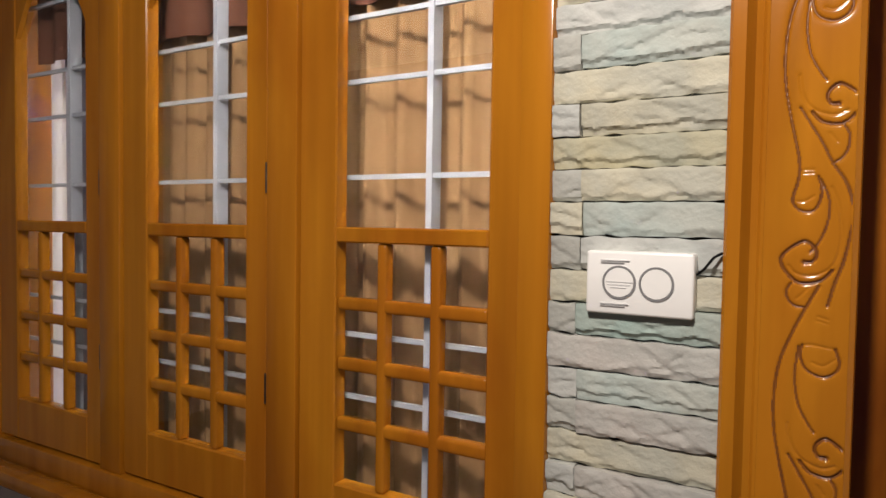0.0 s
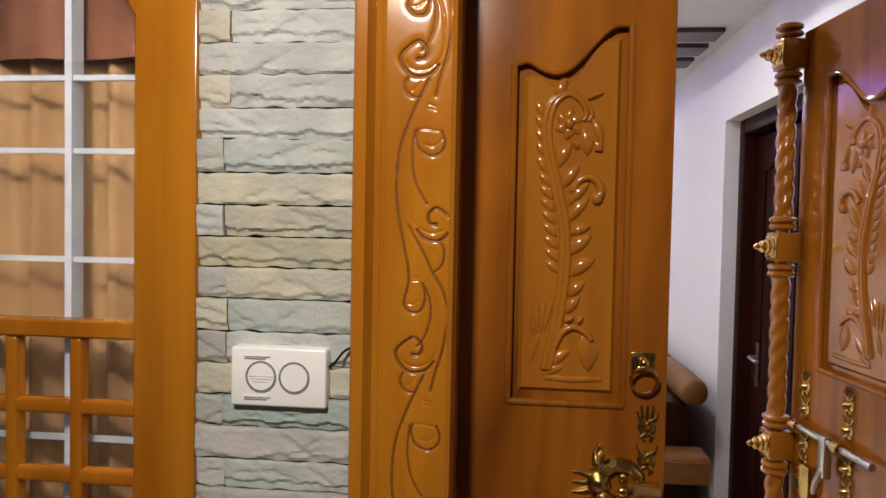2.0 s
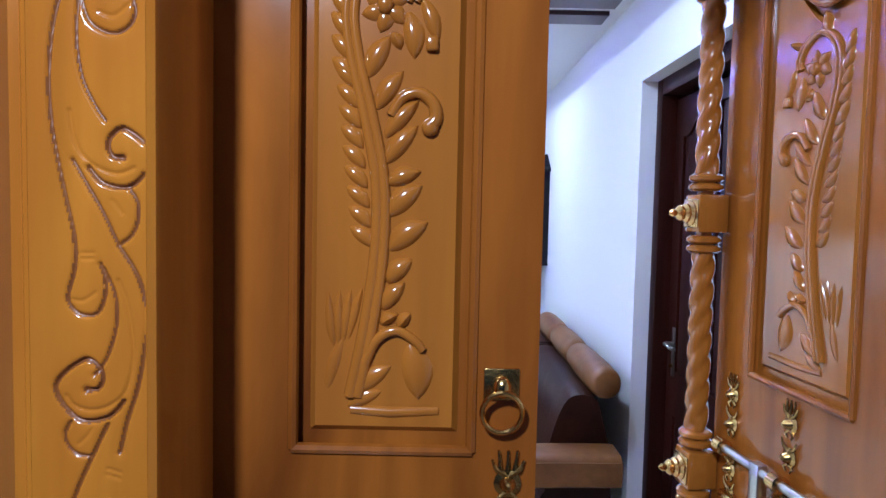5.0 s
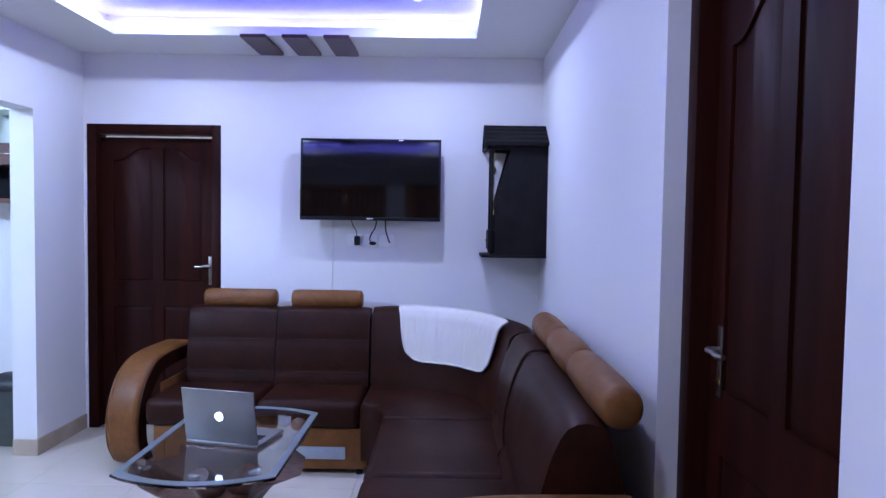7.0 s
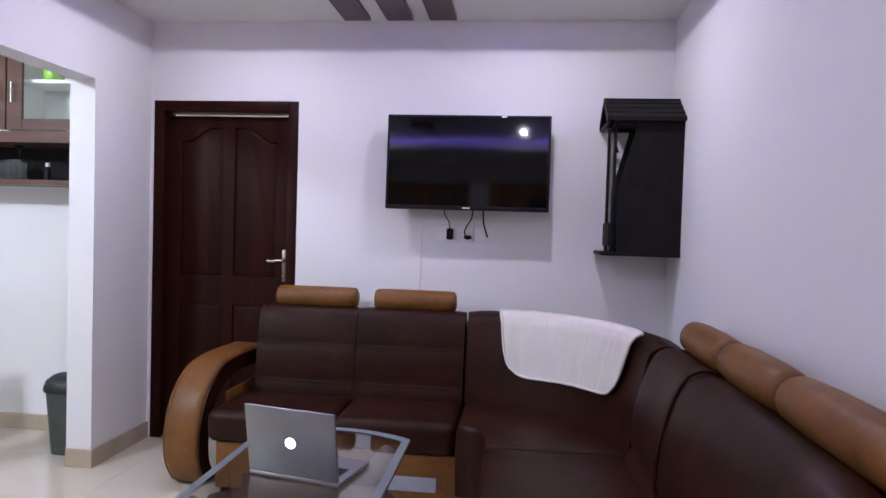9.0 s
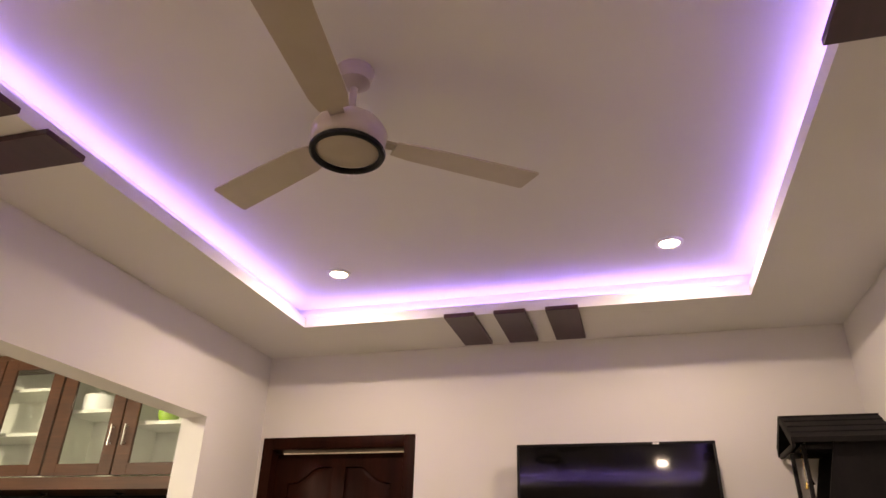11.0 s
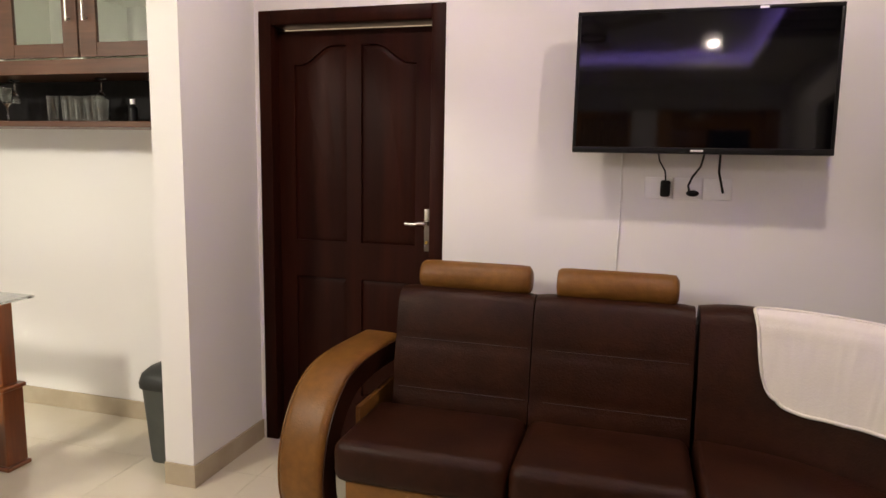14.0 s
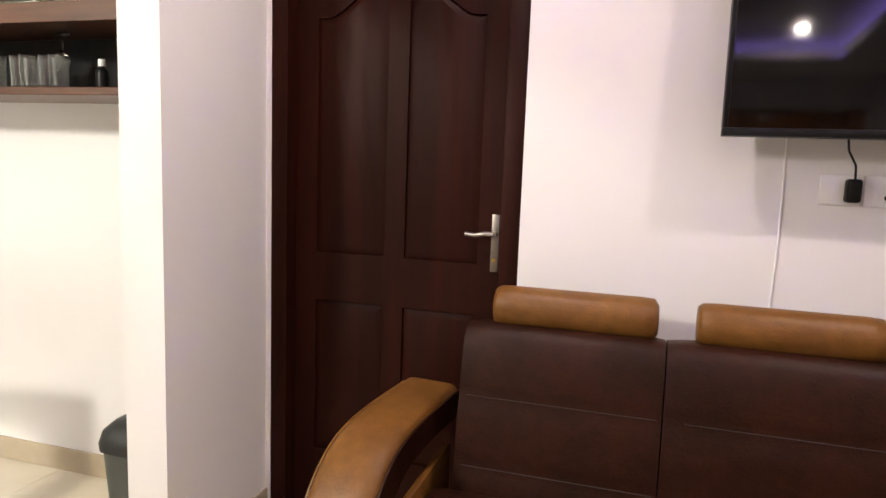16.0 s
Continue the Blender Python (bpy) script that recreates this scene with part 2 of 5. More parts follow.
def ball(bm, at, size, rot=(0, 0, 0), seg=10):
    bmesh.ops.create_uvsphere(bm, u_segments=seg, v_segments=max(6, seg // 2 + 2), radius=1.0, matrix=pose(*at, *rot) @ Matrix.Diagonal((*size, 1)))
    return bm


def skin(bm, rings, closed=True, caps=True):
    """Joins rings of points into a surface."""
    vs = [[bm.verts.new(p) for p in r] for r in rings]
    for a, b in zip(vs, vs[1:]):
        k = len(a)
        for j in range(k if closed else k - 1):
            bm.faces.new((a[j], a[(j + 1) % k], b[(j + 1) % k], b[j]))
    if caps and closed:
        bm.faces.new(vs[0][::-1])
        bm.faces.new(vs[-1])
    return bm


def lathe(bm, profile, at=(0, 0, 0), axis=(0, 0, 1), seg=20):
    """Turns (radius, height) about an axis."""
    rot = Matrix.Translation(at) @ Vector((0, 0, 1)).rotation_difference(Vector(axis)).to_matrix().to_4x4()
    rings = [[rot @ Vector((r * math.cos(a), r * math.sin(a), h)) for a in (2 * math.pi * k / seg for k in range(seg))] for r, h in profile]
    return skin(bm, rings)


def tube(bm, points, radius, seg=8, taper=None):
    pts = [Vector(p) for p in points]
    rings = []
    side = None
    for k, p in enumerate(pts):
        d = (pts[min(k + 1, len(pts) - 1)] - pts[max(k - 1, 0)]).normalized()
        if side is None:
            side = d.orthogonal().normalized()
        side = (side - d * side.dot(d)).normalized()
        up = d.cross(side)
        r = radius if taper is None else radius * taper(k / (len(pts) - 1))
        rings.append([p + (side * math.cos(a) + up * math.sin(a)) * r for a in (2 * math.pi * j / seg for j in range(seg))])
    return skin(bm, rings)


def plate(bm, outline, depth, m):
    """A flat outline in its own x, y thickened along z, placed by m."""
    skin(bm, [[m @ Vector((x, y, h)) for x, y in outline] for h in (0, depth)])
    return bm


def finish(bm, smooth=40):
    bmesh.ops.recalc_face_normals(bm, faces=bm.faces)
    if smooth:
        for f in bm.faces:
            f.smooth = True
        for e in bm.edges:
            e.smooth = len(e.link_faces) == 2 and e.calc_face_angle(0) < radians(smooth)


def part(name, bm, mat, parent=None, label="", smooth=40):
    """Links a bmesh as one mesh object, under a thing or a part when given."""
    finish(bm, smooth)
    me = bpy.data.meshes.new(name)
    bm.to_mesh(me)
    bm.free()
    me.materials.append(mat)
    ob = new(name, me)
    if parent is not None:
        ob.parent = parent
    if label:
        ob["label"] = label
    return ob


def thing(name, label, category, at=(0, 0, 0), group="", rz=0):
    ob = new(name)
    ob.empty_display_size = 0.1
    ob.matrix_basis = pose(*at, 0, 0, rz)
    return tagged(ob, label, category, group)


def structure(name, bm, mat, smooth=0, label=""):
    return tagged(part(name, bm, mat, None, label, smooth), kind="structure")


# ---- plan ----
BACK, RIGHT, LEFT, FRONT_IN = 4.80, 0.575, -2.55, 0.23
SOFFIT, UPPER = 2.575, 2.708
TX0, TX1, TY0, TY1 = -2.095, 0.098, 1.0, 4.313   # ceiling tray
HINGE_L, SEAM, HINGE_R, LEAF_Y = -0.488, -0.092, 0.35, 0.125

# ---- walls, floors, ceilings ----
structure("wall_front", boxes((-4.9, -2.56, 0.02, FRONT_IN, 0, 2.95), (-2.56, -0.876, 0.02, FRONT_IN, 0, 0.86), (-2.56, -0.876, 0.02, FRONT_IN, 2.32, 2.95),
                              (-0.876, -0.632, 0.02, FRONT_IN, 0, 2.95), (-0.632, 0.50, 0.02, FRONT_IN, 2.33, 2.95), (0.50, 1.6, 0.02, FRONT_IN, 0, 2.95)), PLASTER)
structure("wall_right", boxes((RIGHT, RIGHT + 0.24, FRONT_IN, 1.30, 0, 2.95), (RIGHT, RIGHT + 0.24, 2.215, BACK, 0, 2.95), (RIGHT, RIGHT + 0.24, 1.30, 2.215, 2.20, 2.95)), PLASTER)
structure("wall_back", boxes((-4.9, -2.53, BACK, BACK + 0.16, 0, 2.95), (-1.61, RIGHT + 0.16, BACK, BACK + 0.16, 0, 2.95), (-2.53, -1.61, BACK, BACK + 0.16, 2.10, 2.95)), PLASTER)
structure("wall_left", boxes((LEFT - 0.145, LEFT, 4.25, BACK, 0, 2.95), (LEFT - 0.145, LEFT, 1.5, 4.25, 2.108, 2.95), (LEFT - 0.145, LEFT, FRONT_IN, 1.5, 0, 2.95)), PLASTER)
structure("wall_dining", boxes((-4.9, -4.75, FRONT_IN, BACK, 0, 2.95)), PLASTER)
structure("wall_bedroom", boxes((-3.2, -3.1, BACK + 0.16, 6.6, 0, 2.7), (-0.9, -0.8, BACK + 0.16, 6.6, 0, 2.7), (-3.2, -0.8, 6.6, 6.7, 0, 2.7)), PLASTER)
structure("wall_side_room", boxes((1.9, 2.0, 0.8, 2.8, 0, 2.7), (RIGHT + 0.24, 2.0, 0.7, 0.8, 0, 2.7), (RIGHT + 0.24, 2.0, 2.8, 2.9, 0, 2.7)), PLASTER)
structure("ceiling_bedroom", boxes((-3.2, -0.8, BACK + 0.16, 6.7, 2.7, 2.75)), CEILING)
structure("ceiling_side_room", boxes((RIGHT + 0.24, 2.0, 0.7, 2.9, 2.7, 2.75)), CEILING)
# living room ceiling: soffit ring with a lip, the cove over it, the raised middle
e = 0.085
structure("ceiling", boxes((LEFT, TX0, FRONT_IN, BACK, SOFFIT, SOFFIT + 0.055), (TX1, RIGHT, FRONT_IN, BACK, SOFFIT, SOFFIT + 0.055),
                           (TX0, TX1, FRONT_IN, TY0, SOFFIT, SOFFIT + 0.055), (TX0, TX1, TY1, BACK, SOFFIT, SOFFIT + 0.055)), CEILING)
structure("ceiling_raised", boxes((LEFT, RIGHT, FRONT_IN, BACK, UPPER, UPPER + 0.05)), CEILING)
for r in ((TX0 - e - 0.03, TX0 - e, TY0 - e, TY1 + e), (TX1 + e, TX1 + e + 0.03, TY0 - e, TY1 + e), (TX0 - e, TX1 + e, TY0 - e - 0.03, TY0 - e), (TX0 - e, TX1 + e, TY1 + e, TY1 + e + 0.03)):
    structure("ceiling_cove", boxes((*r, SOFFIT + 0.055, UPPER)), CEILING)
structure("ceiling_dining", boxes((-4.75, LEFT - 0.145, FRONT_IN, BACK, 2.65, 2.70)), CEILING)
LED_H = SOFFIT + 0.063
for name, r in (("led_strip", (TX0 - 0.042, TX0 - 0.032, TY0, TY1)), ("led_strip", (TX1 + 0.032, TX1 + 0.042, TY0, TY1)),
                ("led_strip", (TX0, TX1, TY0 - 0.042, TY0 - 0.032)), ("led_strip", (TX0, TX1, TY1 + 0.032, TY1 + 0.042))):
    tagged(part(name, boxes((*r, SOFFIT + 0.055, LED_H)), LED_MAT), "glowing lavender strip light hidden in the ceiling cove", "strip light", "cove strip lights")
structure("porch_floor", boxes((-4.9, 1.6, -4.0, 0.02, -0.12, -0.02)), PORCH_FLOOR)
structure("porch_ceiling", boxes((-4.9, 1.6, -4.0, 0.02, 2.95, 3.05)), CEILING)
structure("porch_wall", boxes((-5.0, -4.9, -4.0, 0.02, -0.12, 3.0), (1.6, 1.7, -4.0, 0.02, -0.12, 3.0)), PLASTER)
structure("floor", boxes((-4.75, RIGHT, FRONT_IN, BACK, -0.06, -0.006), (-0.632, 0.50, 0.02, FRONT_IN, -0.06, -0.006), (-3.2, -0.8, BACK, 6.7, -0.06, -0.006), (RIGHT, 2.0, 0.7, 2.9, -0.06, -0.006)), GROUT)
structure("skirting", boxes((LEFT, LEFT + 0.010, 4.25, BACK, 0, 0.10), (LEFT - 0.145, LEFT + 0.010, 4.240, 4.25, 0, 0.10), (-4.75, LEFT - 0.145, BACK - 0.010, BACK, 0, 0.10),
                            (-1.61, RIGHT, BACK - 0.010, BACK, 0, 0.10), (RIGHT - 0.010, RIGHT, 2.215, BACK - 0.01, 0, 0.10), (RIGHT - 0.010, RIGHT, FRONT_IN, 1.30, 0, 0.10), bevel=0.002, seg=1), SKIRT)
# dark lacquered boards across the soffit
for k in range(3):
    c = -1.24 + 0.25 * k
    tagged(part("ceiling_board", boxes((c - 0.077, c + 0.077, TY1 - 0.045, 4.715, SOFFIT - 0.022, SOFFIT - 0.001), bevel=0.002, seg=1), PURPLE), "dark purple lacquered board fixed across the ceiling border", "ceiling board", "ceiling boards")
    c = 2.10 + 0.25 * k
    tagged(part("ceiling_board", boxes((TX1 - 0.045, 0.505, c - 0.077, c + 0.077, SOFFIT - 0.022, SOFFIT - 0.001), bevel=0.002, seg=1), PURPLE), "dark purple lacquered board fixed across the ceiling border", "ceiling board", "ceiling boards")
    tagged(part("ceiling_board", boxes((-2.49, TX0 + 0.045, c - 0.077, c + 0.077, SOFFIT - 0.022, SOFFIT - 0.001), bevel=0.002, seg=1), PURPLE), "dark purple lacquered board fixed across the ceiling border", "ceiling board", "ceiling boards")


def downlight(x, y):
    t = thing("downlight", "round recessed ceiling downlight, lit warm white", "downlight", (x, y, UPPER), "ceiling downlights")
    part("rim", lathe(bmesh.new(), [(0.040, -0.001), (0.058, -0.001), (0.058, -0.006), (0.044, -0.010), (0.040, -0.006)], seg=28), WHITE_PLASTIC, t)
    part("lens", lathe(bmesh.new(), [(0.0005, -0.002), (0.040, -0.002), (0.040, -0.006), (0.0005, -0.007)], seg=28), LENS, t, "glowing lens")
    return t


for sx, sy in DOWNLIGHTS:
    downlight(sx, sy)


# ---- entrance: carved frame, double door ----
def spiral(cx, cz, r, turns, start, way, y, n=26):
    return [(cx + way * r * (1 - 0.85 * k / n) * math.cos(start + turns * 2 * math.pi * k / n), y, cz + r * (1 - 0.85 * k / n) * math.sin(start + turns * 2 * math.pi * k / n)) for k in range(n + 1)]


def curve(a, b, bow, y, n=14):
    """A bowed line between two points of a plane that faces the porch."""
    (ax, az), (bx, bz) = a, b
    dx, dz = bx - ax, bz - az
    return [(ax + dx * s - dz * bow * 4 * s * (1 - s), y, az + dz * s + dx * bow * 4 * s * (1 - s)) for s in (k / n for k in range(n + 1))]


def smooth_line(pts, n=30):
    """Points along a smooth curve through a few guide points."""
    out = []
    for i in range(len(pts) - 1):
        p0, p1, p2, p3 = (np.array(pts[max(0, min(len(pts) - 1, i + d))], float) for d in (-1, 0, 1, 2))
        for j in range(n):
            t = j / n
            out.append(0.5 * (2 * p1 + (p2 - p0) * t + (2 * p0 - 5 * p1 + 4 * p2 - p3) * t * t + (3 * p1 - p0 - 3 * p2 + p3) * t ** 3))
    return out + [np.array(pts[-1], float)]


def volute(cx, cy, way, size=1.0):
    """A scroll that unwinds from its eye."""
    turn = [(-70, 3), (-15, 8), (25, 13), (60, 18.5), (100, 23), (180, 27.5), (250, 29), (300, 30.5), (338, 32)]
    return smooth_line([(cx + way * size * r * math.cos(radians(d)), cy - size * r * math.sin(radians(d))) for d, r in turn])


# one repeat of the vine, in millimetres across and down the jamb: line, depth, width
REPEAT = 437.5
VINE = [
    (volute(48, 4, 1), 3.2, 1.9),
    (volute(77, 247, -1, 0.92), 3.2, 1.9),
    (smooth_line([(30, 12), (36, 20), (50, 24), (66, 20), (80, 6), (86, -24), (82, -62), (74, -86)]), 1.3, 1.6),
    (smooth_line([(74, 322), (90, 348), (97, 378), (95, 410), (89, 443), (80, 472), (74, 498)]), 2.6, 1.8),
    (smooth_line([(62, 342), (71, 364), (72, 388), (64, 416), (53, 432)]), 2.2, 1.6),
    (smooth_line([(33, 34), (28, 44), (30, 54), (38, 62), (51, 64)]), 2.4, 1.6),
    (smooth_line([(40, 53), (46, 47), (51, 40)]), 0.9, 1.2),
    (smooth_line([(64, 36), (51, 63), (37, 95), (23, 137), (18, 183), (20, 225), (29, 275), (37, 313), (38, 338), (33, 359)]), 2.6, 1.8),
    ([(64 + k, 74 + 0.3 * k) for k in range(12)], 1.2, 0.9),
    ([(63 + k, 79 + 0.3 * k) for k in range(12)], 1.2, 0.9),
    (smooth_line([(48, 111), (46, 124), (53, 141), (70, 149), (84, 143), (89, 130), (84, 113)]), 2.6, 1.6),
    (smooth_line([(48, 111), (60, 110), (74, 112), (84, 113)]), 1.2, 1.3),
    (smooth_line([(60, 132), (72, 135), (86, 124)]), 1.0, 1.3),
    (smooth_line([(44, 113), (41, 149), (45, 183), (55, 206), (64, 220)]), 2.2, 1.6),
    (smooth_line([(88, 258), (74, 263), (57, 258), (45, 248), (38, 233), (35, 212)]), 1.3, 1.6),
    (smooth_line([(82, 273), (90, 286), (90, 302), (84, 315), (74, 322)]), 2.4, 1.6),
    (smooth_line([(37, 252), (49, 273), (62, 296), (74, 322)]), 2.4, 1.7),
    (smooth_line([(70, 285), (78, 296)]), 0.9, 1.2),
    ([(41 + k, 329.0) for k in range(14)], 1.2, 0.9),
    ([(42 + k, 334.0) for k in range(13)], 1.2, 0.9),
    (smooth_line([(33, 359), (32, 370), (41, 380), (55, 380), (62, 367), (63, 351), (59, 338)]), 2.6, 1.6),
    (smooth_line([(32, 367), (44, 369), (55, 362)]), 1.0, 1.3),
]


def relief(xa, xb, s):
    """Carved board face: the vine sunk into a fine grid, repeated up the jamb."""
    step = 1.4
    nx, nr = int(abs(xb - xa) * 1000 / step), int(REPEAT / step)
    gx, gy = np.meshgrid(np.arange(nx + 1) * abs(xb - xa) * 1000 / nx, np.arange(nr) * REPEAT / nr)
    deep = np.zeros_like(gx)
    for pts, depth, width in VINE:
        near = np.full_like(gx, 1e6)
        for px, py in pts:
            dy = (gy - py + REPEAT / 2) % REPEAT - REPEAT / 2
            near = np.minimum(near, (gx - px) ** 2 + dy ** 2)
        near = np.sqrt(np.maximum(near, 0))
        deep = np.maximum(deep, 1.25 * depth * np.exp(-(near / (0.85 * width)) ** 2) + 0.25 * depth * np.exp(-(near / (width * 3.2)) ** 2))
    for ex, ey in ((47, 7), (78, 250)):
        deep = np.maximum(deep, 4.2 * np.exp(-((gx - ex) ** 2 + (gy - ey) ** 2) / 10.0))
    edge = np.minimum(gx, gx.max() - gx)
    deep = deep * np.clip(edge / 3.0, 0, 1)
    z_top, rows_n = 2.149, int(2.148 / (REPEAT / nr / 1000))
    verts, faces = [], []
    for j in range(rows_n + 1):
        z = z_top - j * REPEAT / nr / 1000
        r = int(round(((0.1845 + 5 * REPEAT / 1000 + 0.004) - z) * 1000 * nr / REPEAT)) % nr
        for i in range(nx + 1):
            verts.append((xa + (xb - xa) * i / nx, -0.0200 + deep[r, i] / 1000, z))
    k = nx + 1
    for j in range(rows_n):
        for i in range(nx):
            q = (j * k + i, j * k + i + 1, (j + 1) * k + i + 1, (j + 1) * k + i)
            faces.append(q if s < 0 else q[::-1])
    me = bpy.data.meshes.new("relief")
    me.from_pydata(verts, [], faces)
    bm = bmesh.new()
    bm.from_mesh(me)
    bpy.data.meshes.remove(me)
    # shade of the cuts put into the colour: deep faces take darker wood
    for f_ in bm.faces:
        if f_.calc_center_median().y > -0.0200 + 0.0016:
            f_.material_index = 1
    return bm


frame_in = thing("door_frame", "wide varnished teak door frame carved with scrolls", "door frame", (0, 0, 0))
frame_in["kind"] = "structure"
for name, x0, x1, inner in (("jamb", -0.632, -0.480, 1), ("jamb", 0.342, 0.500, -1)):
    bm = bmesh.new()
    a, b = (x0, x1) if inner > 0 else (x1, x0)
    # outline in plan: outer bead, sunk groove, broad carved face, stepped rebate
    s = inner
    prof = [(a, 0.02), (a, -0.030), (a + s * 0.004, -0.034), (a + s * 0.020, -0.034), (a + s * 0.024, -0.026), (a + s * 0.030, -0.017), (a + s * 0.038, -0.015), (a + s * 0.042, -0.019), (a + s * 0.046, -0.020), (a + s * 0.046, -0.013), (b - s * 0.008, -0.013),
            (b - s * 0.008, -0.020), (b - s * 0.002, -0.016), (b, -0.010), (b, 0.118), (b - s * 0.018, 0.118), (b - s * 0.018, FRONT_IN), (a, FRONT_IN)]
    skin(bm, [[(px, py, h) for px, py in prof] for h in (0.0, 2.33)])
    jamb = part("jamb", bm, TEAK, frame_in, smooth=25)
    part("carved_face", relief(a + s * 0.0462, b - s * 0.0082, s), TEAK, jamb, "face carved with scrolls and leaves", smooth=180).data.materials.append(GROOVE_SHADE)
part("head", boxes((-0.632, 0.500, -0.030, 0.118, 2.150, 2.33), bevel=0.004), TEAK, frame_in)
part("sill", boxes((-0.48, 0.342, 0.0, FRONT_IN, -0.006, 0.012), bevel=0.003), TEAK, frame_in)
frame_in.name = "door_frame_1"


def wavy_top(x0, x1, z, up, flip, n=22):
    """Points along the ogee top edge of a door panel."""
    pts = []
    for k in range(n + 1):
        u = k / n
        v = 1 - u if flip else u
        h = up * (0.5 - 0.5 * math.cos(math.pi * min(1, max(0, (v - 0.42) / 0.48)))) - 0.16 * up * math.exp(-((v - 0.36) / 0.16) ** 2) + 0.14 * up * math.exp(-((v - 0.12) / 0.10) ** 2)
        pts.append((x0 + (x1 - x0) * u, z + h))
    return pts


def carving(bm, x0, x1, z0, z1, y, flip):
    """Raised arching stem with feathered leaves, twisted leaves, flower and buds on a panel."""
    w, h = x1 - x0, z1 - z0
    f = -1 if flip else 1
    def P(u, v, out=0.0):
        return (x0 + w * ((1 - u) if flip else u), y - out, z0 + h * v)
    def petal(u, v, long, wide, turn, thick=0.0075):
        """A pointed leaf lying on the panel; turn is its rise from the horizontal."""
        c, n = Vector(P(u, v)), 8
        d = Vector((f * math.cos(radians(turn)), 0, math.sin(radians(turn))))
        e_ = Vector((-d.z, 0, d.x))
        rings = []
        for k in range(n + 1):
            t = k / n
            r = wide * math.sin(math.pi * min(1, 0.06 + 0.94 * t)) ** 0.75 + 0.0006
            m = c + d * long * (t - 0.5) * 2 + e_ * 0.22 * wide * math.sin(math.pi * t)
            o = thick * (0.35 + 0.65 * math.sin(math.pi * t) ** 0.7)
            rings.append([m + e_ * r * q + Vector((0, -o * p + 0.002, 0)) for q, p in ((-1, 0), (-0.7, 0.62), (-0.15, 1.0), (0.3, 0.80), (0.75, 0.55), (1, 0))])
        skin(bm, rings)
    stem = smooth_line([P(*p, 0.001) for p in ((0.28, 0.05), (0.38, 0.19), (0.45, 0.34), (0.45, 0.48), (0.36, 0.61), (0.26, 0.72), (0.22, 0.81), (0.29, 0.885), (0.45, 0.915), (0.61, 0.895), (0.69, 0.855), (0.66, 0.83))], 6)
    for side in (-0.0042, 0.0042):
        tube(bm, [Vector(p) + Vector((side, 0, 0)) for p in stem], 0.0058, 8, lambda t: 1.15 - 0.45 * t)
    # feathers along the outer side of the stem
    for k in range(9):
        t = k / 8
        petal(0.20 + 0.13 * t, 0.685 - 0.315 * t, 0.0165, 0.0085, -48 + 8 * t)
    for k in range(5):
        petal(0.145 + 0.010 * k, 0.865 - 0.042 * k, 0.0175, 0.0095, -62 + 4 * k)
    # twisted leaves along the inner side
    for u, v, a, b, g in ((0.43, 0.725, 0.024, 0.012, 62), (0.51, 0.66, 0.024, 0.011, 55), (0.60, 0.605, 0.026, 0.010, 48), (0.60, 0.555, 0.026, 0.011, 50), (0.62, 0.49, 0.019, 0.010, 20), (0.63, 0.445, 0.024, 0.013, 42), (0.66, 0.375, 0.025, 0.0135, 36),
                          (0.60, 0.305, 0.018, 0.011, 44), (0.56, 0.255, 0.019, 0.010, 52), (0.53, 0.208, 0.011, 0.007, 30), (0.64, 0.205, 0.011, 0.007, 50)):
        petal(u, v, a, b, g, 0.010)
    # flower under the arch, buds and tip leaves
    for k in range(6):
        g = 60 * k + 20
        petal(0.47 + 0.085 * math.cos(radians(g)), 0.822 + 0.027 * math.sin(radians(g)), 0.014, 0.010, g, 0.008)
    ball(bm, P(0.47, 0.822, 0.004), (0.009, 0.008, 0.010), seg=10)
    for u, v, a, b, g in ((0.66, 0.765, 0.024, 0.012, -82), (0.79, 0.795, 0.024, 0.009, -70), (0.55, 0.755, 0.010, 0.007, -60), (0.38, 0.93, 0.020, 0.011, 72), (0.74, 0.905, 0.018, 0.006, 20)):
        petal(u, v, a, b, g, 0.009)
    box(bm, *sorted((P(0.76, 0)[0], P(0.85, 0)[0])), y - 0.007, y + 0.002, P(0, 0.735)[2], P(0, 0.765)[2], bevel=0.003)
    # curled side shoot with its knob
    tube(bm, smooth_line([P(*p, 0.002) for p in ((0.52, 0.61), (0.60, 0.645), (0.72, 0.655), (0.82, 0.635), (0.84, 0.605), (0.79, 0.59))], 5), 0.0068, 8, lambda t: 0.8 + 0.35 * t)
    ball(bm, P(0.80, 0.588, 0.002), (0.0095, 0.008, 0.0095), seg=10)
    # foot: arching shoot with a heart leaf, fluted bud, ground line
    tube(bm, smooth_line([P(*p, 0.002) for p in ((0.36, 0.12), (0.44, 0.165), (0.58, 0.185), (0.72, 0.165), (0.78, 0.145))], 5), 0.0065, 8, lambda t: 1 - 0.3 * t)
    petal(0.72, 0.10, 0.030, 0.018, -80, 0.009)
    petal(0.42, 0.085, 0.024, 0.011, 38, 0.008)
    petal(0.36, 0.045, 0.020, 0.009, 25, 0.007)
    for k in range(4):
        petal(0.11 + 0.058 * k, 0.205 + 0.004 * k, 0.030, 0.0055, 96 - 7 * k, 0.006)
    petal(0.14, 0.115, 0.030, 0.008, 74, 0.005)
    tube(bm, [P(0.26, 0.022, -0.003), P(0.55, 0.018, -0.001), P(0.90, 0.022, -0.003)], 0.006, 7)


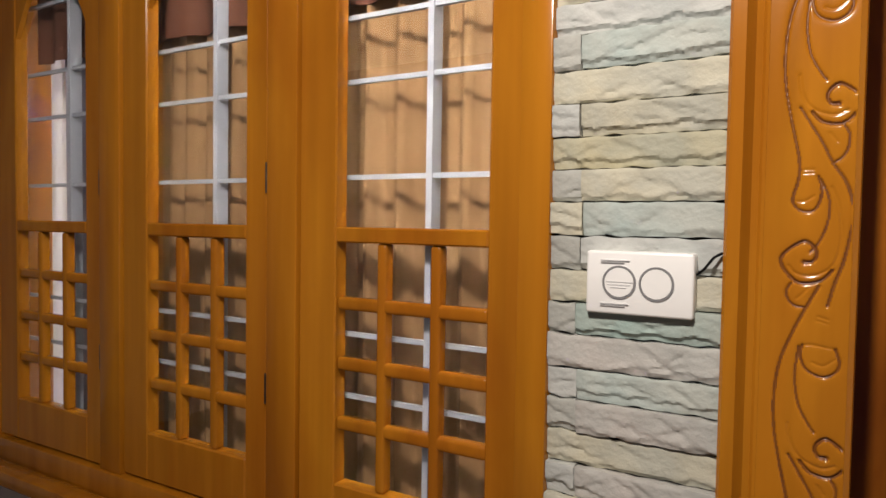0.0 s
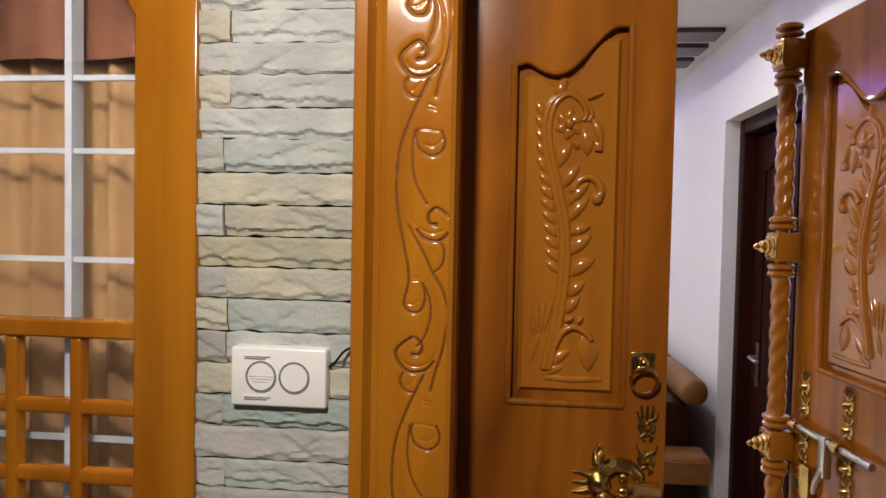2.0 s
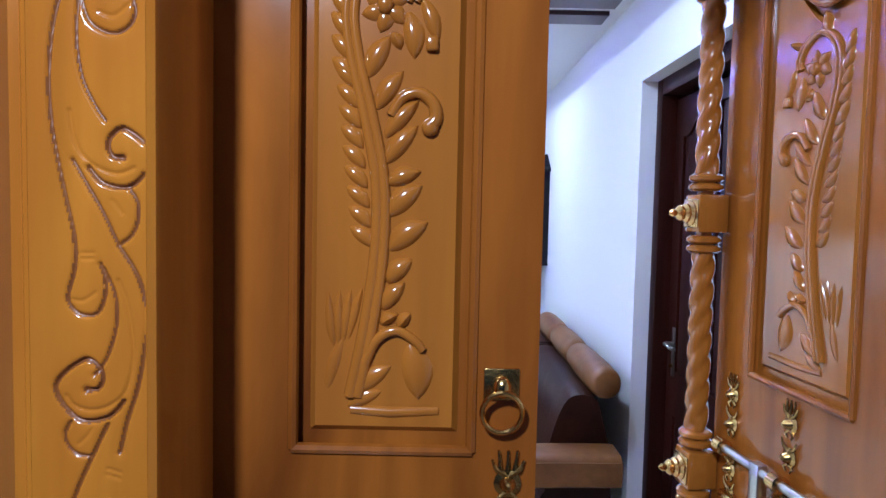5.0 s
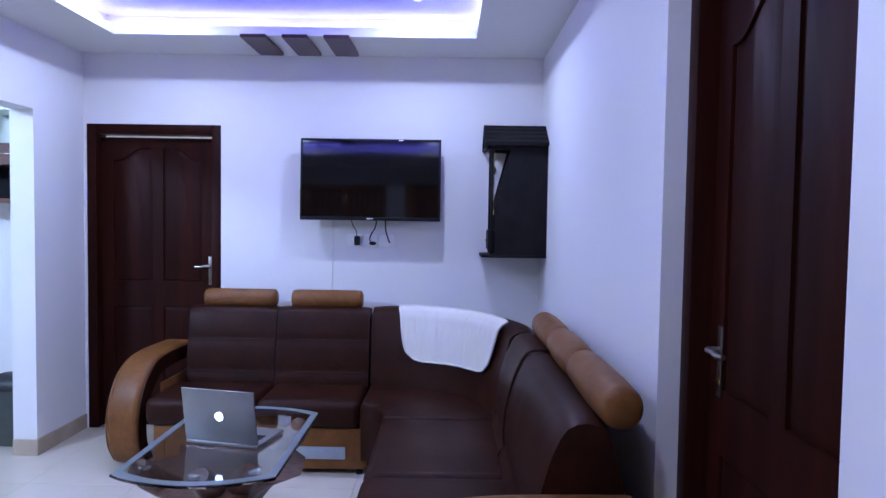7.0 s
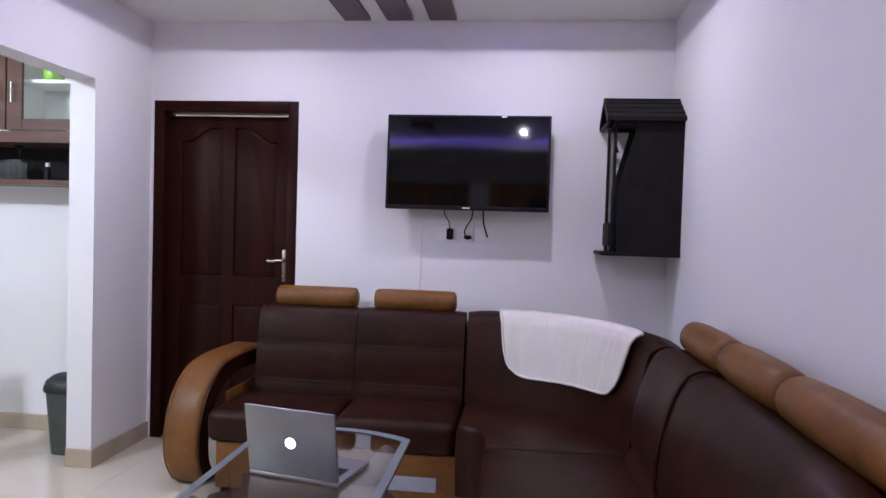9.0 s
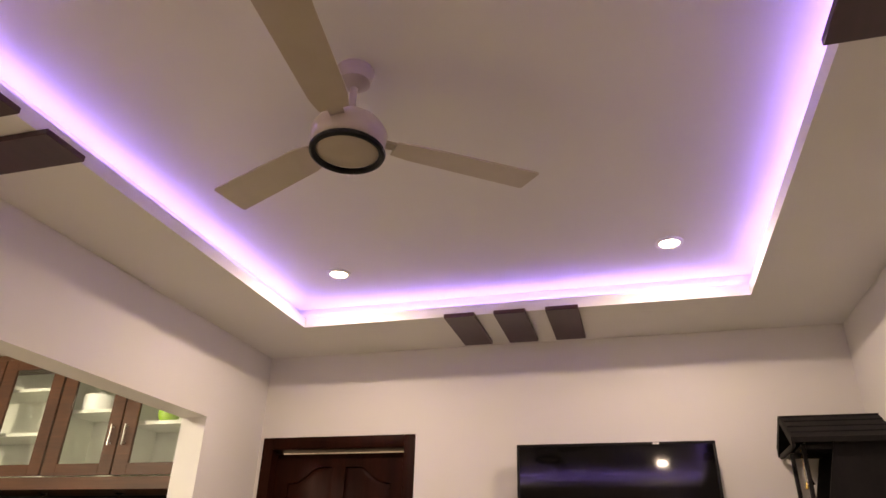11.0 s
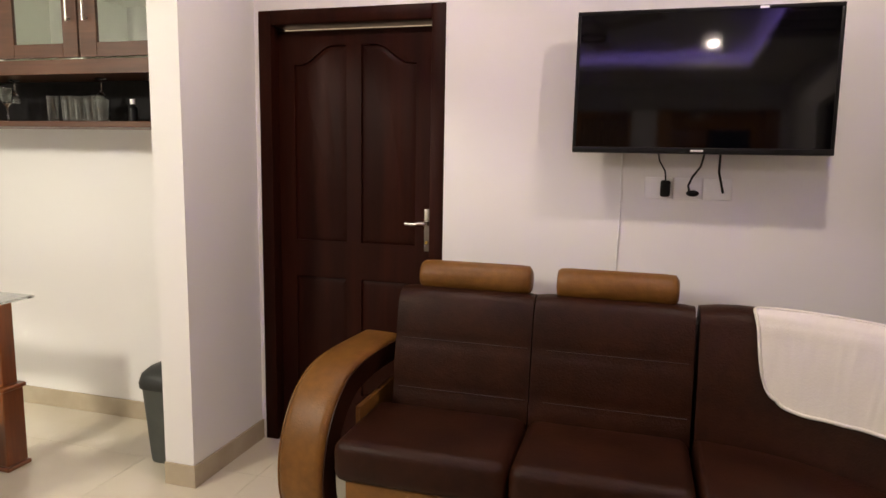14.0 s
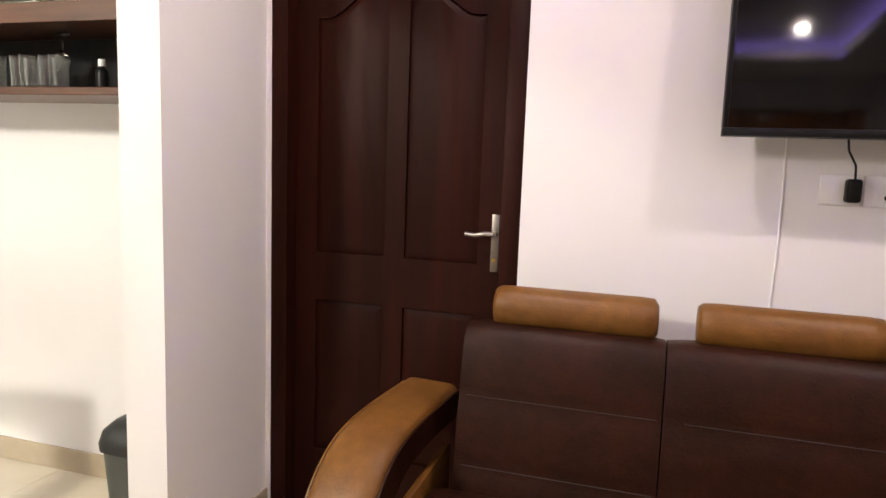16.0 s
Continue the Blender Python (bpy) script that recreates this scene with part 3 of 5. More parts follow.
def rope_post(parent, x, y, z0, z1):
    """Twisted bead that covers the meeting stiles, with turned collars and blocks."""
    segs = [2.09, 1.655, 1.20, 0.75, 0.30]
    for z in segs:
        post = boxes((x - 0.026, x + 0.026, y - 0.024, y + 0.03, z - 0.033, z + 0.033), bevel=0.003)
        for dz in (0.046, 0.062):
            for sgn in (1, -1):
                lathe(post, [(0.012, -0.008), (0.024, -0.007), (0.029, -0.003), (0.029, 0.003), (0.024, 0.007), (0.012, 0.008)], (x, y, z + sgn * dz), seg=18)
        cyl(post, (x, y, z), (0, 0, 1), 0.014, 0.13, 14)
        part("post_block", post, TEAK_PALE, parent)
    for lo, hi in [(segs[k + 1] + 0.066, segs[k] - 0.066) for k in range(4)] + [(z0, segs[4] - 0.066)]:
        rings = []
        n = max(4, int((hi - lo) / 0.006))
        for k in range(n + 1):
            z = lo + (hi - lo) * k / n
            tw = z / 0.066 * math.pi
            rings.append([(x + r * math.cos(a), y + r * math.sin(a), z) for a, r in ((2 * math.pi * j / 20, 0.0160 + 0.0050 * abs(math.cos(1.5 * (2 * math.pi * j / 20 - tw)))) for j in range(20))])
        part("rope_bead", skin(bmesh.new(), rings), TEAK_PALE, parent, "twisted rope moulding", smooth=60)
    for z in segs:
        kb = part("knob", lathe(bmesh.new(), [(0.022, 0), (0.022, 0.006), (0.017, 0.010), (0.017, 0.014), (0.0125, 0.018), (0.014, 0.024), (0.010, 0.029), (0.006, 0.031), (0.007, 0.037), (0.0025, 0.043)], (x, y - 0.023, z), (0, -1, 0), 20), BRASS, parent, "turned brass knob")
        part("knob_plate", boxes((x - 0.025, x + 0.025, y - 0.027, y - 0.0235, z - 0.025, z + 0.025), bevel=0.002), BRASS, kb)


def leaf(name, x0, x1, flip, label):
    """One carved leaf, built closed: stiles, rails, sunk panels and mouldings. x0 is the outer stile."""
    t = thing(name, label, "door", (0, 0, 0))
    lo, hi = min(x0, x1), max(x0, x1)
    y0, y1 = LEAF_Y, LEAF_Y + 0.040
    px0, px1 = lo + 0.085 + (0.018 if flip else 0.0), hi - (0.093 if flip else 0.069)
    ztop = 2.140
    up0, up1 = 1.395, 1.985     # carved panel
    dn0, dn1 = 0.28, 1.06
    top = wavy_top(px0, px1, up1 - 0.030, 0.066, flip)
    bm = bmesh.new()
    for r in ((lo, px0, 0.012, ztop), (px1, hi, 0.012, ztop), (px0, px1, 0.012, dn0), (px0, px1, dn1, up0)):
        box(bm, r[0], r[1], y0, y1, r[2], r[3])
    # top rail with its ogee lower edge
    outline = [(px0, ztop)] + top + [(px1, ztop)]
    skin(bm, [[(x, y, z) for x, z in outline] for y in (y0, y1)])
    body = part("frame_board", bm, TEAK_DOOR, t, smooth=25)
    panel = part("carved_panel", boxes((px0 - 0.005, px1 + 0.005, y0 + 0.013, y1 - 0.008, up0 - 0.005, up1 + 0.05)), TEAK_PALE if flip else TEAK_DOOR, t)
    part("lower_panel", boxes((px0 - 0.005, px1 + 0.005, y0 + 0.012, y1 - 0.008, dn0 - 0.005, dn1 + 0.005)), TEAK_DOOR, t)
    bm = bmesh.new()
    tube(bm, [(px0 + 0.001, y0 + 0.001, z) for z in (up0, (up0 + top[0][1]) / 2, top[0][1])], 0.006, 8)
    tube(bm, [(px1 - 0.001, y0 + 0.001, z) for z in (up0, (up0 + top[-1][1]) / 2, top[-1][1])], 0.006, 8)
    tube(bm, [(px0, y0 + 0.001, up0), ((px0 + px1) / 2, y0 + 0.001, up0), (px1, y0 + 0.001, up0)], 0.006, 8)
    tube(bm, [(x, y0 + 0.001, z) for x, z in top], 0.0052, 8)
    part("panel_moulding", bm, TEAK_DOOR, t)
    bm = bmesh.new()
    i0, i1 = px0 + 0.024, px1 - 0.022
    inner = [(i0 + (i1 - i0) * k / 22, z - 0.026) for k, (x, z) in enumerate(top)]
    outl = [(i0, up0 + 0.024)] + [(i1, up0 + 0.024)] + inner[::-1]
    cx, cz = (i0 + i1) / 2, (up0 + up1) / 2
    grow = [(cx + (x - cx) * 1.09, cz + (z - cz) * 1.025) for x, z in outl]
    skin(bm, [[(x, y0 + 0.0128, z) for x, z in grow], [(x, y0 + 0.0045, z) for x, z in outl]])
    field = part("raised_field", bm, TEAK_PALE, t, smooth=20)
    bm = bmesh.new()
    carving(bm, i0, i1, up0 + 0.03, up1 - 0.03, y0 + 0.0045, flip)
    part("flower_carving", bm, TEAK_PALE, t, "raised flower and leaf carving", smooth=60)
    return t


def dots(bm, pts, r):
    for p in pts:
        ball(bm, p, (r, r * 0.8, r), seg=6)


left_leaf = leaf("door_leaf", HINGE_L + 0.004, SEAM - 0.046, False, "closed varnished teak entrance door leaf with carved flower panel")
right_leaf = leaf("door_leaf", HINGE_R - 0.012, SEAM, True, "open varnished teak entrance door leaf with carved panel and twisted post")
rope_post(right_leaf, SEAM - 0.006, LEAF_Y - 0.032, 0.02, 2.125)
# ring knocker
bm = boxes((-0.196, -0.158, LEAF_Y - 0.004, LEAF_Y, 1.452, 1.486), bevel=0.0015)
kn = part("knocker_plate", bm, BRASS_OLD, left_leaf, "small brass knocker plate")
bm = ball(bmesh.new(), (-0.177, LEAF_Y - 0.011, 1.468), (0.010, 0.010, 0.012))
tube(bm, [(-0.177 + 0.021 * math.sin(a), LEAF_Y - 0.016 - 0.004 * math.cos(a), 1.442 + 0.022 * math.cos(a)) for a in (2 * math.pi * k / 24 for k in range(25))], 0.0030, 8)
part("knocker_ring", bm, BRASS, kn, "brass ring")


def fret(cx, cz, y, scale=1.0, turn=0):
    """A pierced brass ornament: curled tail, crown of prongs, beaded spine."""
    bm, beads = bmesh.new(), bmesh.new()
    m = Matrix.Translation((cx, y, cz)) @ pose(0, 0, 0, 0, turn, 0)
    def R(x, z, d=0.0):
        return m @ Vector((x * scale, d, z * scale))
    for sgn in (1, -1):
        body = [(-0.010, 0.012), (-0.030, 0.030), (-0.052, 0.034), (-0.070, 0.022), (-0.082, 0.030), (-0.084, 0.048), (-0.078, 0.060)]
        pts = []
        for (ax, az), (bx, bz) in zip(body, body[1:]):
            pts += [(ax + (bx - ax) * k / 5, az + (bz - az) * k / 5) for k in range(5)]
        pts.append(body[-1])
        tube(bm, [R(x, sgn * z, 0.0) for x, z in pts], 0.0105 * scale, 8, lambda f: 0.55 + 0.75 * math.sin(math.pi * min(1, 0.15 + f)) * (1 - 0.35 * f))
        dots(beads, [R(x - 0.002, sgn * (z + 0.0065), -0.0085) for x, z in pts], 0.0023)
        dots(beads, [R(x + 0.004, sgn * (z - 0.0065), -0.0085) for x, z in pts], 0.0021)
        ball(beads, R(-0.040, sgn * 0.012, -0.004), (0.008, 0.006, 0.008))
    lathe(bm, [(0.016, 0), (0.020, 0.004), (0.012, 0.012), (0.004, 0.016)], R(-0.078, 0), m.to_3x3() @ Vector((0, -1, 0)), 14)
    for k in (-1, 0, 1):
        tube(bm, [R(-0.088, 0.010 * k), R(-0.106, 0.016 * k), R(-0.122, 0.017 * k)], 0.0045 * scale, 6, lambda f: 1 - 0.75 * f)
    for k in (-1, 1):
        tube(bm, [R(-0.070, 0.012 * k), R(-0.080, 0.024 * k), R(-0.094, 0.024 * k)], 0.004 * scale, 6, lambda f: 1 - 0.7 * f)
    return bm, beads


def stud_strip(x, z0, z1, y, n):
    bm = bmesh.new()
    for k in range(n):
        z = z0 + (z1 - z0) * k / max(1, n - 1)
        lathe(bm, [(0.015, 0), (0.015, 0.002), (0.009, 0.004), (0.006, 0.012), (0.002, 0.016)], (x, y, z), (0, -1, 0), 12)
        for sg in (-1, 1):
            tube(bm, [(x, y - 0.002, z + 0.008), (x + sg * 0.013, y - 0.003, z + 0.016), (x + sg * 0.017, y - 0.003, z + 0.026)], 0.0038, 6, lambda f: 1 - 0.6 * f)
            tube(bm, [(x, y - 0.002, z - 0.008), (x + sg * 0.010, y - 0.003, z - 0.016), (x + sg * 0.004, y - 0.003, z - 0.022)], 0.0034, 6, lambda f: 1 - 0.5 * f)
    for k in (-1, 0, 1):
        tube(bm, [(x + 0.007 * k, y - 0.002, z1 + 0.010), (x + 0.010 * k, y - 0.002, z1 + 0.036)], 0.0032, 6, lambda f: 1 - 0.5 * f)
    return bm


HZ = 1.262
fret_body, fret_beads = fret(-0.166, HZ + 0.004, LEAF_Y - 0.004)
lock_plate = part("lock_ornament", fret_body, BRASS_OLD, left_leaf, "pierced ornate brass lock plate")
part("beading", fret_beads, BRASS, lock_plate, "bright brass beads")
part("stud_strip", stud_strip(-0.168, HZ + 0.045, HZ + 0.100, LEAF_Y - 0.001, 2), BRASS_OLD, left_leaf, "ornate brass strip")
part("stud_strip", stud_strip(-0.168, HZ - 0.105, HZ - 0.050, LEAF_Y - 0.001, 2), BRASS_OLD, left_leaf, "ornate brass strip")
bm = lathe(bmesh.new(), [(0.010, -0.002), (0.021, 0.0), (0.021, 0.010), (0.015, 0.018), (0.0145, 0.050), (0.012, 0.053)], (-0.201, LEAF_Y - 0.020, HZ), (1, 0, 0), 20)
part("bolt_socket", bm, BRASS, left_leaf, "brass bolt barrel")
for x in (-0.030, 0.125):
    part("stud_strip", stud_strip(x, HZ + 0.038, HZ + 0.088, LEAF_Y - 0.001, 2), BRASS_OLD, right_leaf, "ornate brass strip")
    part("stud_strip", stud_strip(x, HZ - 0.085, HZ - 0.040, LEAF_Y - 0.001, 2), BRASS_OLD, right_leaf, "ornate brass strip")
    part("bolt_guide", lathe(bmesh.new(), [(0.009, 0), (0.014, 0.002), (0.014, 0.022), (0.009, 0.024)], (x - 0.012, LEAF_Y - 0.020, HZ), (1, 0, 0), 16), BRASS, right_leaf)
part("bolt_rod", cyl(bmesh.new(), (0.090, LEAF_Y - 0.020, HZ), (1, 0, 0), 0.0072, 0.275, 14), STEEL, right_leaf, "polished bolt rod")
bm = boxes((0.066, 0.090, LEAF_Y - 0.029, LEAF_Y - 0.011, HZ - 0.075, HZ + 0.012), bevel=0.003)
tube(bm, [(0.078, LEAF_Y - 0.024, HZ - 0.06), (0.070, LEAF_Y - 0.032, HZ - 0.09), (0.056, LEAF_Y - 0.028, HZ - 0.115)], 0.009, 8, lambda f: 1 - 0.4 * f)
part("bolt_hasp", bm, STEEL, right_leaf, "steel hasp of the bolt")
lk = part("lock_box", boxes((-0.042, 0.016, LEAF_Y - 0.018, LEAF_Y, HZ - 0.155, HZ - 0.078), bevel=0.003), BRASS, right_leaf, "brass lock box")
part("keyhole", boxes((-0.030, -0.023, LEAF_Y - 0.0195, LEAF_Y - 0.017, HZ - 0.138, HZ - 0.115)), BLACK, lk)
for z in (1.93, 1.17, 0.35):
    bm = cyl(bmesh.new(), (HINGE_R - 0.006, LEAF_Y + 0.046, z), (0, 0, 1), 0.0065, 0.115, 12)
    box(bm, HINGE_R - 0.011, HINGE_R - 0.0085, LEAF_Y - 0.001, LEAF_Y + 0.044, z - 0.055, z + 0.055)
    hn = part("hinge", bm, PEWTER, right_leaf, "dull steel hinge")
    for d in (0.012, 0.030):
        for q in (-0.04, 0.0, 0.04):
            part("screw", ball(bmesh.new(), (HINGE_R - 0.012, LEAF_Y + d, z + q), (0.003, 0.003, 0.003), seg=6), STEEL, hn)
# swing the second leaf open about its hinge line
OPEN = 84
pivot = Matrix.Translation((HINGE_R - 0.006, LEAF_Y + 0.046, 0))
right_leaf.matrix_basis = pivot @ pose(0, 0, 0, 0, 0, -OPEN) @ pivot.inverted()

# ---- porch wall: window with latticed shutters ----
window = thing("window_1", "teak casement window with lattice shutters and white grille", "window")
window["kind"] = "structure"
part("window_frame", boxes((-2.56, -0.876, -0.020, 0.16, 0.86, 0.93), (-2.56, -0.876, -0.020, 0.16, 2.25, 2.32), (-0.927, -0.876, -0.024, 0.16, 0.93, 2.25), (-2.56, -2.515, -0.020, 0.16, 0.93, 2.25),
                           (-1.470, -1.392, -0.012, 0.16, 0.93, 2.25), (-2.018, -1.940, -0.012, 0.16, 0.93, 2.25), bevel=0.003), TEAK, window)
part("window_sill", boxes((-2.60, -0.876, -0.075, -0.021, 0.835, 0.875), bevel=0.006), TEAK, window)
for k in range(3):
    dx = -0.548 * k
    g0, g1 = -1.302 + dx, -0.988 + dx
    s0, s1 = -1.390 + dx, -0.928 + dx
    sash = bmesh.new()
    for r in ((s0, g0, 0.935, 2.245), (g1, s1, 0.935, 2.245), (g0, g1, 0.935, 1.045), (g0, g1, 2.17, 2.245), (g0, g1, 1.497, 1.526)):
        box(sash, r[0], r[1], -0.004, 0.032, r[2], r[3], bevel=0.003, seg=1)
    sh = part("shutter", sash, TEAK, window, smooth=30)
    lat = bmesh.new()
    cw = (g1 - g0 - 2 * 0.021) / 3
    for j in (1, 2):
        c = g0 + j * cw + (j - 0.5) * 0.021
        box(lat, c - 0.0105, c + 0.0105, 0.0, 0.028, 1.045, 1.497, bevel=0.006, seg=3)
    for j in (1, 2, 3):
        z = 1.045 + j * 0.452 / 4
        box(lat, g0, g1, 0.001, 0.027, z - 0.0125, z + 0.0125, bevel=0.0065, seg=3)
    part("lattice", lat, TEAK, sh, smooth=30)
    # scalloped board under the top rail
    scal = [(g0 + (g1 - g0) * j / 24, 2.135 - 0.128 * abs(2 * j / 24 - 1) ** 2.6 - 0.012 * math.sin(math.pi * j / 24) * math.cos(6 * math.pi * j / 24)) for j in range(25)]
    part("scalloped_board", skin(bmesh.new(), [[(x, y, z) for x, z in [(g0, 2.1695)] + scal + [(g1, 2.1695)]] for y in (-0.001, 0.0112)]), TEAK, sh, smooth=30)
    pane = part("pane", boxes((g0 - 0.004, g1 + 0.004, 0.012, 0.016, 0.98, 2.175)), GLASS, sh)
    pane.visible_shadow = False
    hg = bmesh.new()
    for z in (1.62, 1.20):
        cyl(hg, (s1 - 0.001, -0.005, z), (0, 0, 1), 0.0026, 0.06, 10)
    part("shutter_hinge", hg, IRON, sh)
    bars = bmesh.new()
    z = 1.02
    for j in range(9):
        box(bars, g0 - 0.05, g1 + 0.04, 0.045, 0.053, z - 0.0045, z + 0.0045)
        z += 0.12 if j % 2 == 1 else 0.18
    c = -1.128 + dx
    box(bars, c - 0.006, c + 0.006, 0.041, 0.072, 0.94, 2.24)
    part("grille", bars, WHITE_METAL, window, "white painted steel grille")


def drape(name, x0, x1, z0, z1, y, mat, label, amp=0.018, wave=0.075, seed=1):
    rnd = random.Random(seed)
    n = int((x1 - x0) / 0.008)
    ph = [rnd.uniform(0, 6.28) for _ in range(4)]
    def yy(x, z):
        return y + amp * (math.sin(x / wave * 6.28 + ph[0] + 0.5 * math.sin(x * 9 + ph[1])) + 0.35 * math.sin(x / wave * 13 + ph[2] + z * 1.5)) * (0.75 + 0.25 * math.sin(z * 3 + ph[3]))
    rings = []
    for k in range(13):
        z = z0 + (z1 - z0) * k / 12
        row = [(x0 + (x1 - x0) * j / n, yy(x0 + (x1 - x0) * j / n, z), z) for j in range(n + 1)]
        rings.append(row + [(x, v + 0.003, h) for x, v, h in reversed(row)])
    return tagged(part(name, skin(bmesh.new(), rings), mat, smooth=80), label, "curtain", "window curtains")


drape("curtain", -1.86, -0.90, 0.70, 2.36, 0.112, CURTAIN, "pleated beige curtain hanging behind the window glass", seed=3)
drape("curtain", -2.10, -1.87, 0.70, 2.36, 0.112, CURTAIN, "gathered beige curtain hanging behind the window glass", seed=8, wave=0.06)
drape("curtain", -2.36, -2.12, 0.70, 2.36, 0.112, CURTAIN_WHITE, "gathered lilac white curtain behind the window glass", seed=5, wave=0.07)
drape("curtain_valance", -2.44, -0.89, 1.96, 2.38, 0.082, CURTAIN_RED, "rust coloured valance across the top of the curtains", amp=0.012, wave=0.16, seed=7)

# ---- switch plate beside the door ----
plate_t = thing("switch_plate", "white two-ring bell switch box on the stone strip", "switch")
part("box", boxes((-0.8125, -0.6655, -0.038, 0.012, 1.4115, 1.5005), bevel=0.004, seg=3), WHITE_PLASTIC, plate_t)
for c in (-0.765, -0.714):
    rg = lathe(bmesh.new(), [(0.0212, 0), (0.0236, 0), (0.0236, 0.0016), (0.0212, 0.0016), (0.0212, 0)], (c, -0.0382, 1.457), (0, -1, 0), 40)
    part("ring", rg, GREY_PRINT, plate_t, "grey ring")
    part("button", lathe(bmesh.new(), [(0.0005, 0), (0.0205, 0), (0.0205, 0.0012), (0.0005, 0.0016)], (c, -0.0382, 1.457), (0, -1, 0), 36), WHITE_PLASTIC, plate_t)
rows = [(-0.791, -0.751, 1.4875), (-0.791, -0.758, 1.4845), (-0.791, -0.751, 1.4265), (-0.791, -0.756, 1.4235), (-0.783, -0.745, 1.4575), (-0.781, -0.749, 1.4535), (-0.777, -0.755, 1.4495)]
for a, b, z in rows:
    part("print_line", boxes((a, b, -0.0405, -0.0384, z - 0.0004, z + 0.0004)), PALE_PRINT, plate_t)
bm = tube(bmesh.new(), [(-0.667, -0.02, 1.470), (-0.655, -0.028, 1.480), (-0.643, -0.030, 1.496), (-0.634, -0.022, 1.502)], 0.0019, 8)
part("cable", bm, BLACK, plate_t, "black cable")


# ---- dark panelled inner doors ----
def panel_door(name, label, width, height, flip=False):
    """Six-centimetre frame, leaf with two arched upper and two lower panels; built facing -y from x = 0."""
    t = thing(name, label, "door")
    t["kind"] = "structure"
    part("door_frame", boxes((0, 0.065, 0.0, 0.14, 0, height), (width - 0.065, width, 0.0, 0.14, 0, height), (0.065, width - 0.065, 0.0, 0.14, height - 0.065, height), bevel=0.004), MAHOGANY, t)
    x0, x1, z1 = 0.068, width - 0.068, height - 0.085
    y0, y1 = 0.062, 0.098
    pw = (x1 - x0 - 0.085 * 2 - 0.075) / 2
    cols = [(x0 + 0.085, x0 + 0.085 + pw), (x1 - 0.085 - pw, x1 - 0.085)]
    zl0, zl1, zu0, zu1 = 0.26, 0.845, 1.025, z1 - 0.155
    bm = boxes((x0, cols[0][0], y0, y1, 0.008, z1), (cols[0][1], cols[1][0], y0, y1, 0.008, z1), (cols[1][1], x1, y0, y1, 0.008, z1))
    for k, (a, b) in enumerate(cols):
        box(bm, a, b, y0, y1, 0.008, zl0)
        box(bm, a, b, y0, y1, zl1, zu0)
        n = 14
        arch = []
        for j in range(n + 1):
            u = j / n
            v = u if k == 0 else 1 - u
            arch.append((a + (b - a) * u, zu1 + 0.085 * (0.5 - 0.5 * math.cos(math.pi * min(1, max(0, (v - 0.12) / 0.62))))))
        skin(bm, [[(x, y, z) for x, z in [(a, z1)] + arch + [(b, z1)]] for y in (y0, y1)])
        fld = bmesh.new()
        i0, i1 = a + 0.028, b - 0.028
        inn = [(i0 + (i1 - i0) * j / n, z - 0.03) for j, (x, z) in enumerate(arch)]
        o = [(i0, zu0 + 0.03), (i1, zu0 + 0.03)] + inn[::-1]
        g = [(a, zu0), (b, zu0)] + arch[::-1]
        skin(fld, [[(x, y0 + 0.020, z) for x, z in g], [(x, y0 + 0.011, z) for x, z in g], [(x, y0 + 0.002, z) for x, z in o]])
        o = [(i0, zl0 + 0.03), (i1, zl0 + 0.03), (i1, zl1 - 0.03), (i0, zl1 - 0.03)]
        g = [(a, zl0), (b, zl0), (b, zl1), (a, zl1)]
        skin(fld, [[(x, y0 + 0.020, z) for x, z in g], [(x, y0 + 0.011, z) for x, z in g], [(x, y0 + 0.002, z) for x, z in o]])
        part("panel", fld, MAHOGANY, t, smooth=20)
    part("leaf", bm, MAHOGANY, t, smooth=20)
    hx = x0 + 0.075 if flip else x1 - 0.024
    d = 1 if flip else -1
    h = part("handle_plate", boxes((hx - 0.014, hx + 0.014, y0 - 0.006, y0, 1.003, 1.200), bevel=0.002), PEWTER, t, "dull metal handle plate")
    bm = cyl(bmesh.new(), (hx, y0 - 0.02, 1.135), (0, 1, 0), 0.009, 0.034, 14)
    tube(bm, [(hx, y0 - 0.038, 1.135), (hx + d * 0.03, y0 - 0.040, 1.136), (hx + d * 0.06, y0 - 0.038, 1.129), (hx + d * 0.098, y0 - 0.036, 1.132)], 0.0085, 10, lambda f: 1 - 0.15 * f)
    part("lever", bm, STEEL, h, "steel lever")
    part("cylinder_lock", cyl(bmesh.new(), (hx, y0 - 0.010, 1.045), (0, 1, 0), 0.007, 0.012, 12), BRASS, h)
    return t


door_back = panel_door("door_1", "closed dark mahogany panelled door with steel lever", 0.92, 2.10)
door_back.matrix_basis = pose(-2.53, BACK, 0)
door_side = panel_door("door_2", "closed dark mahogany panelled door in the side wall", 0.915, 2.20, True)
door_side.matrix_basis = pose(RIGHT + 0.065, 2.215, 0, 0, 0, -90)


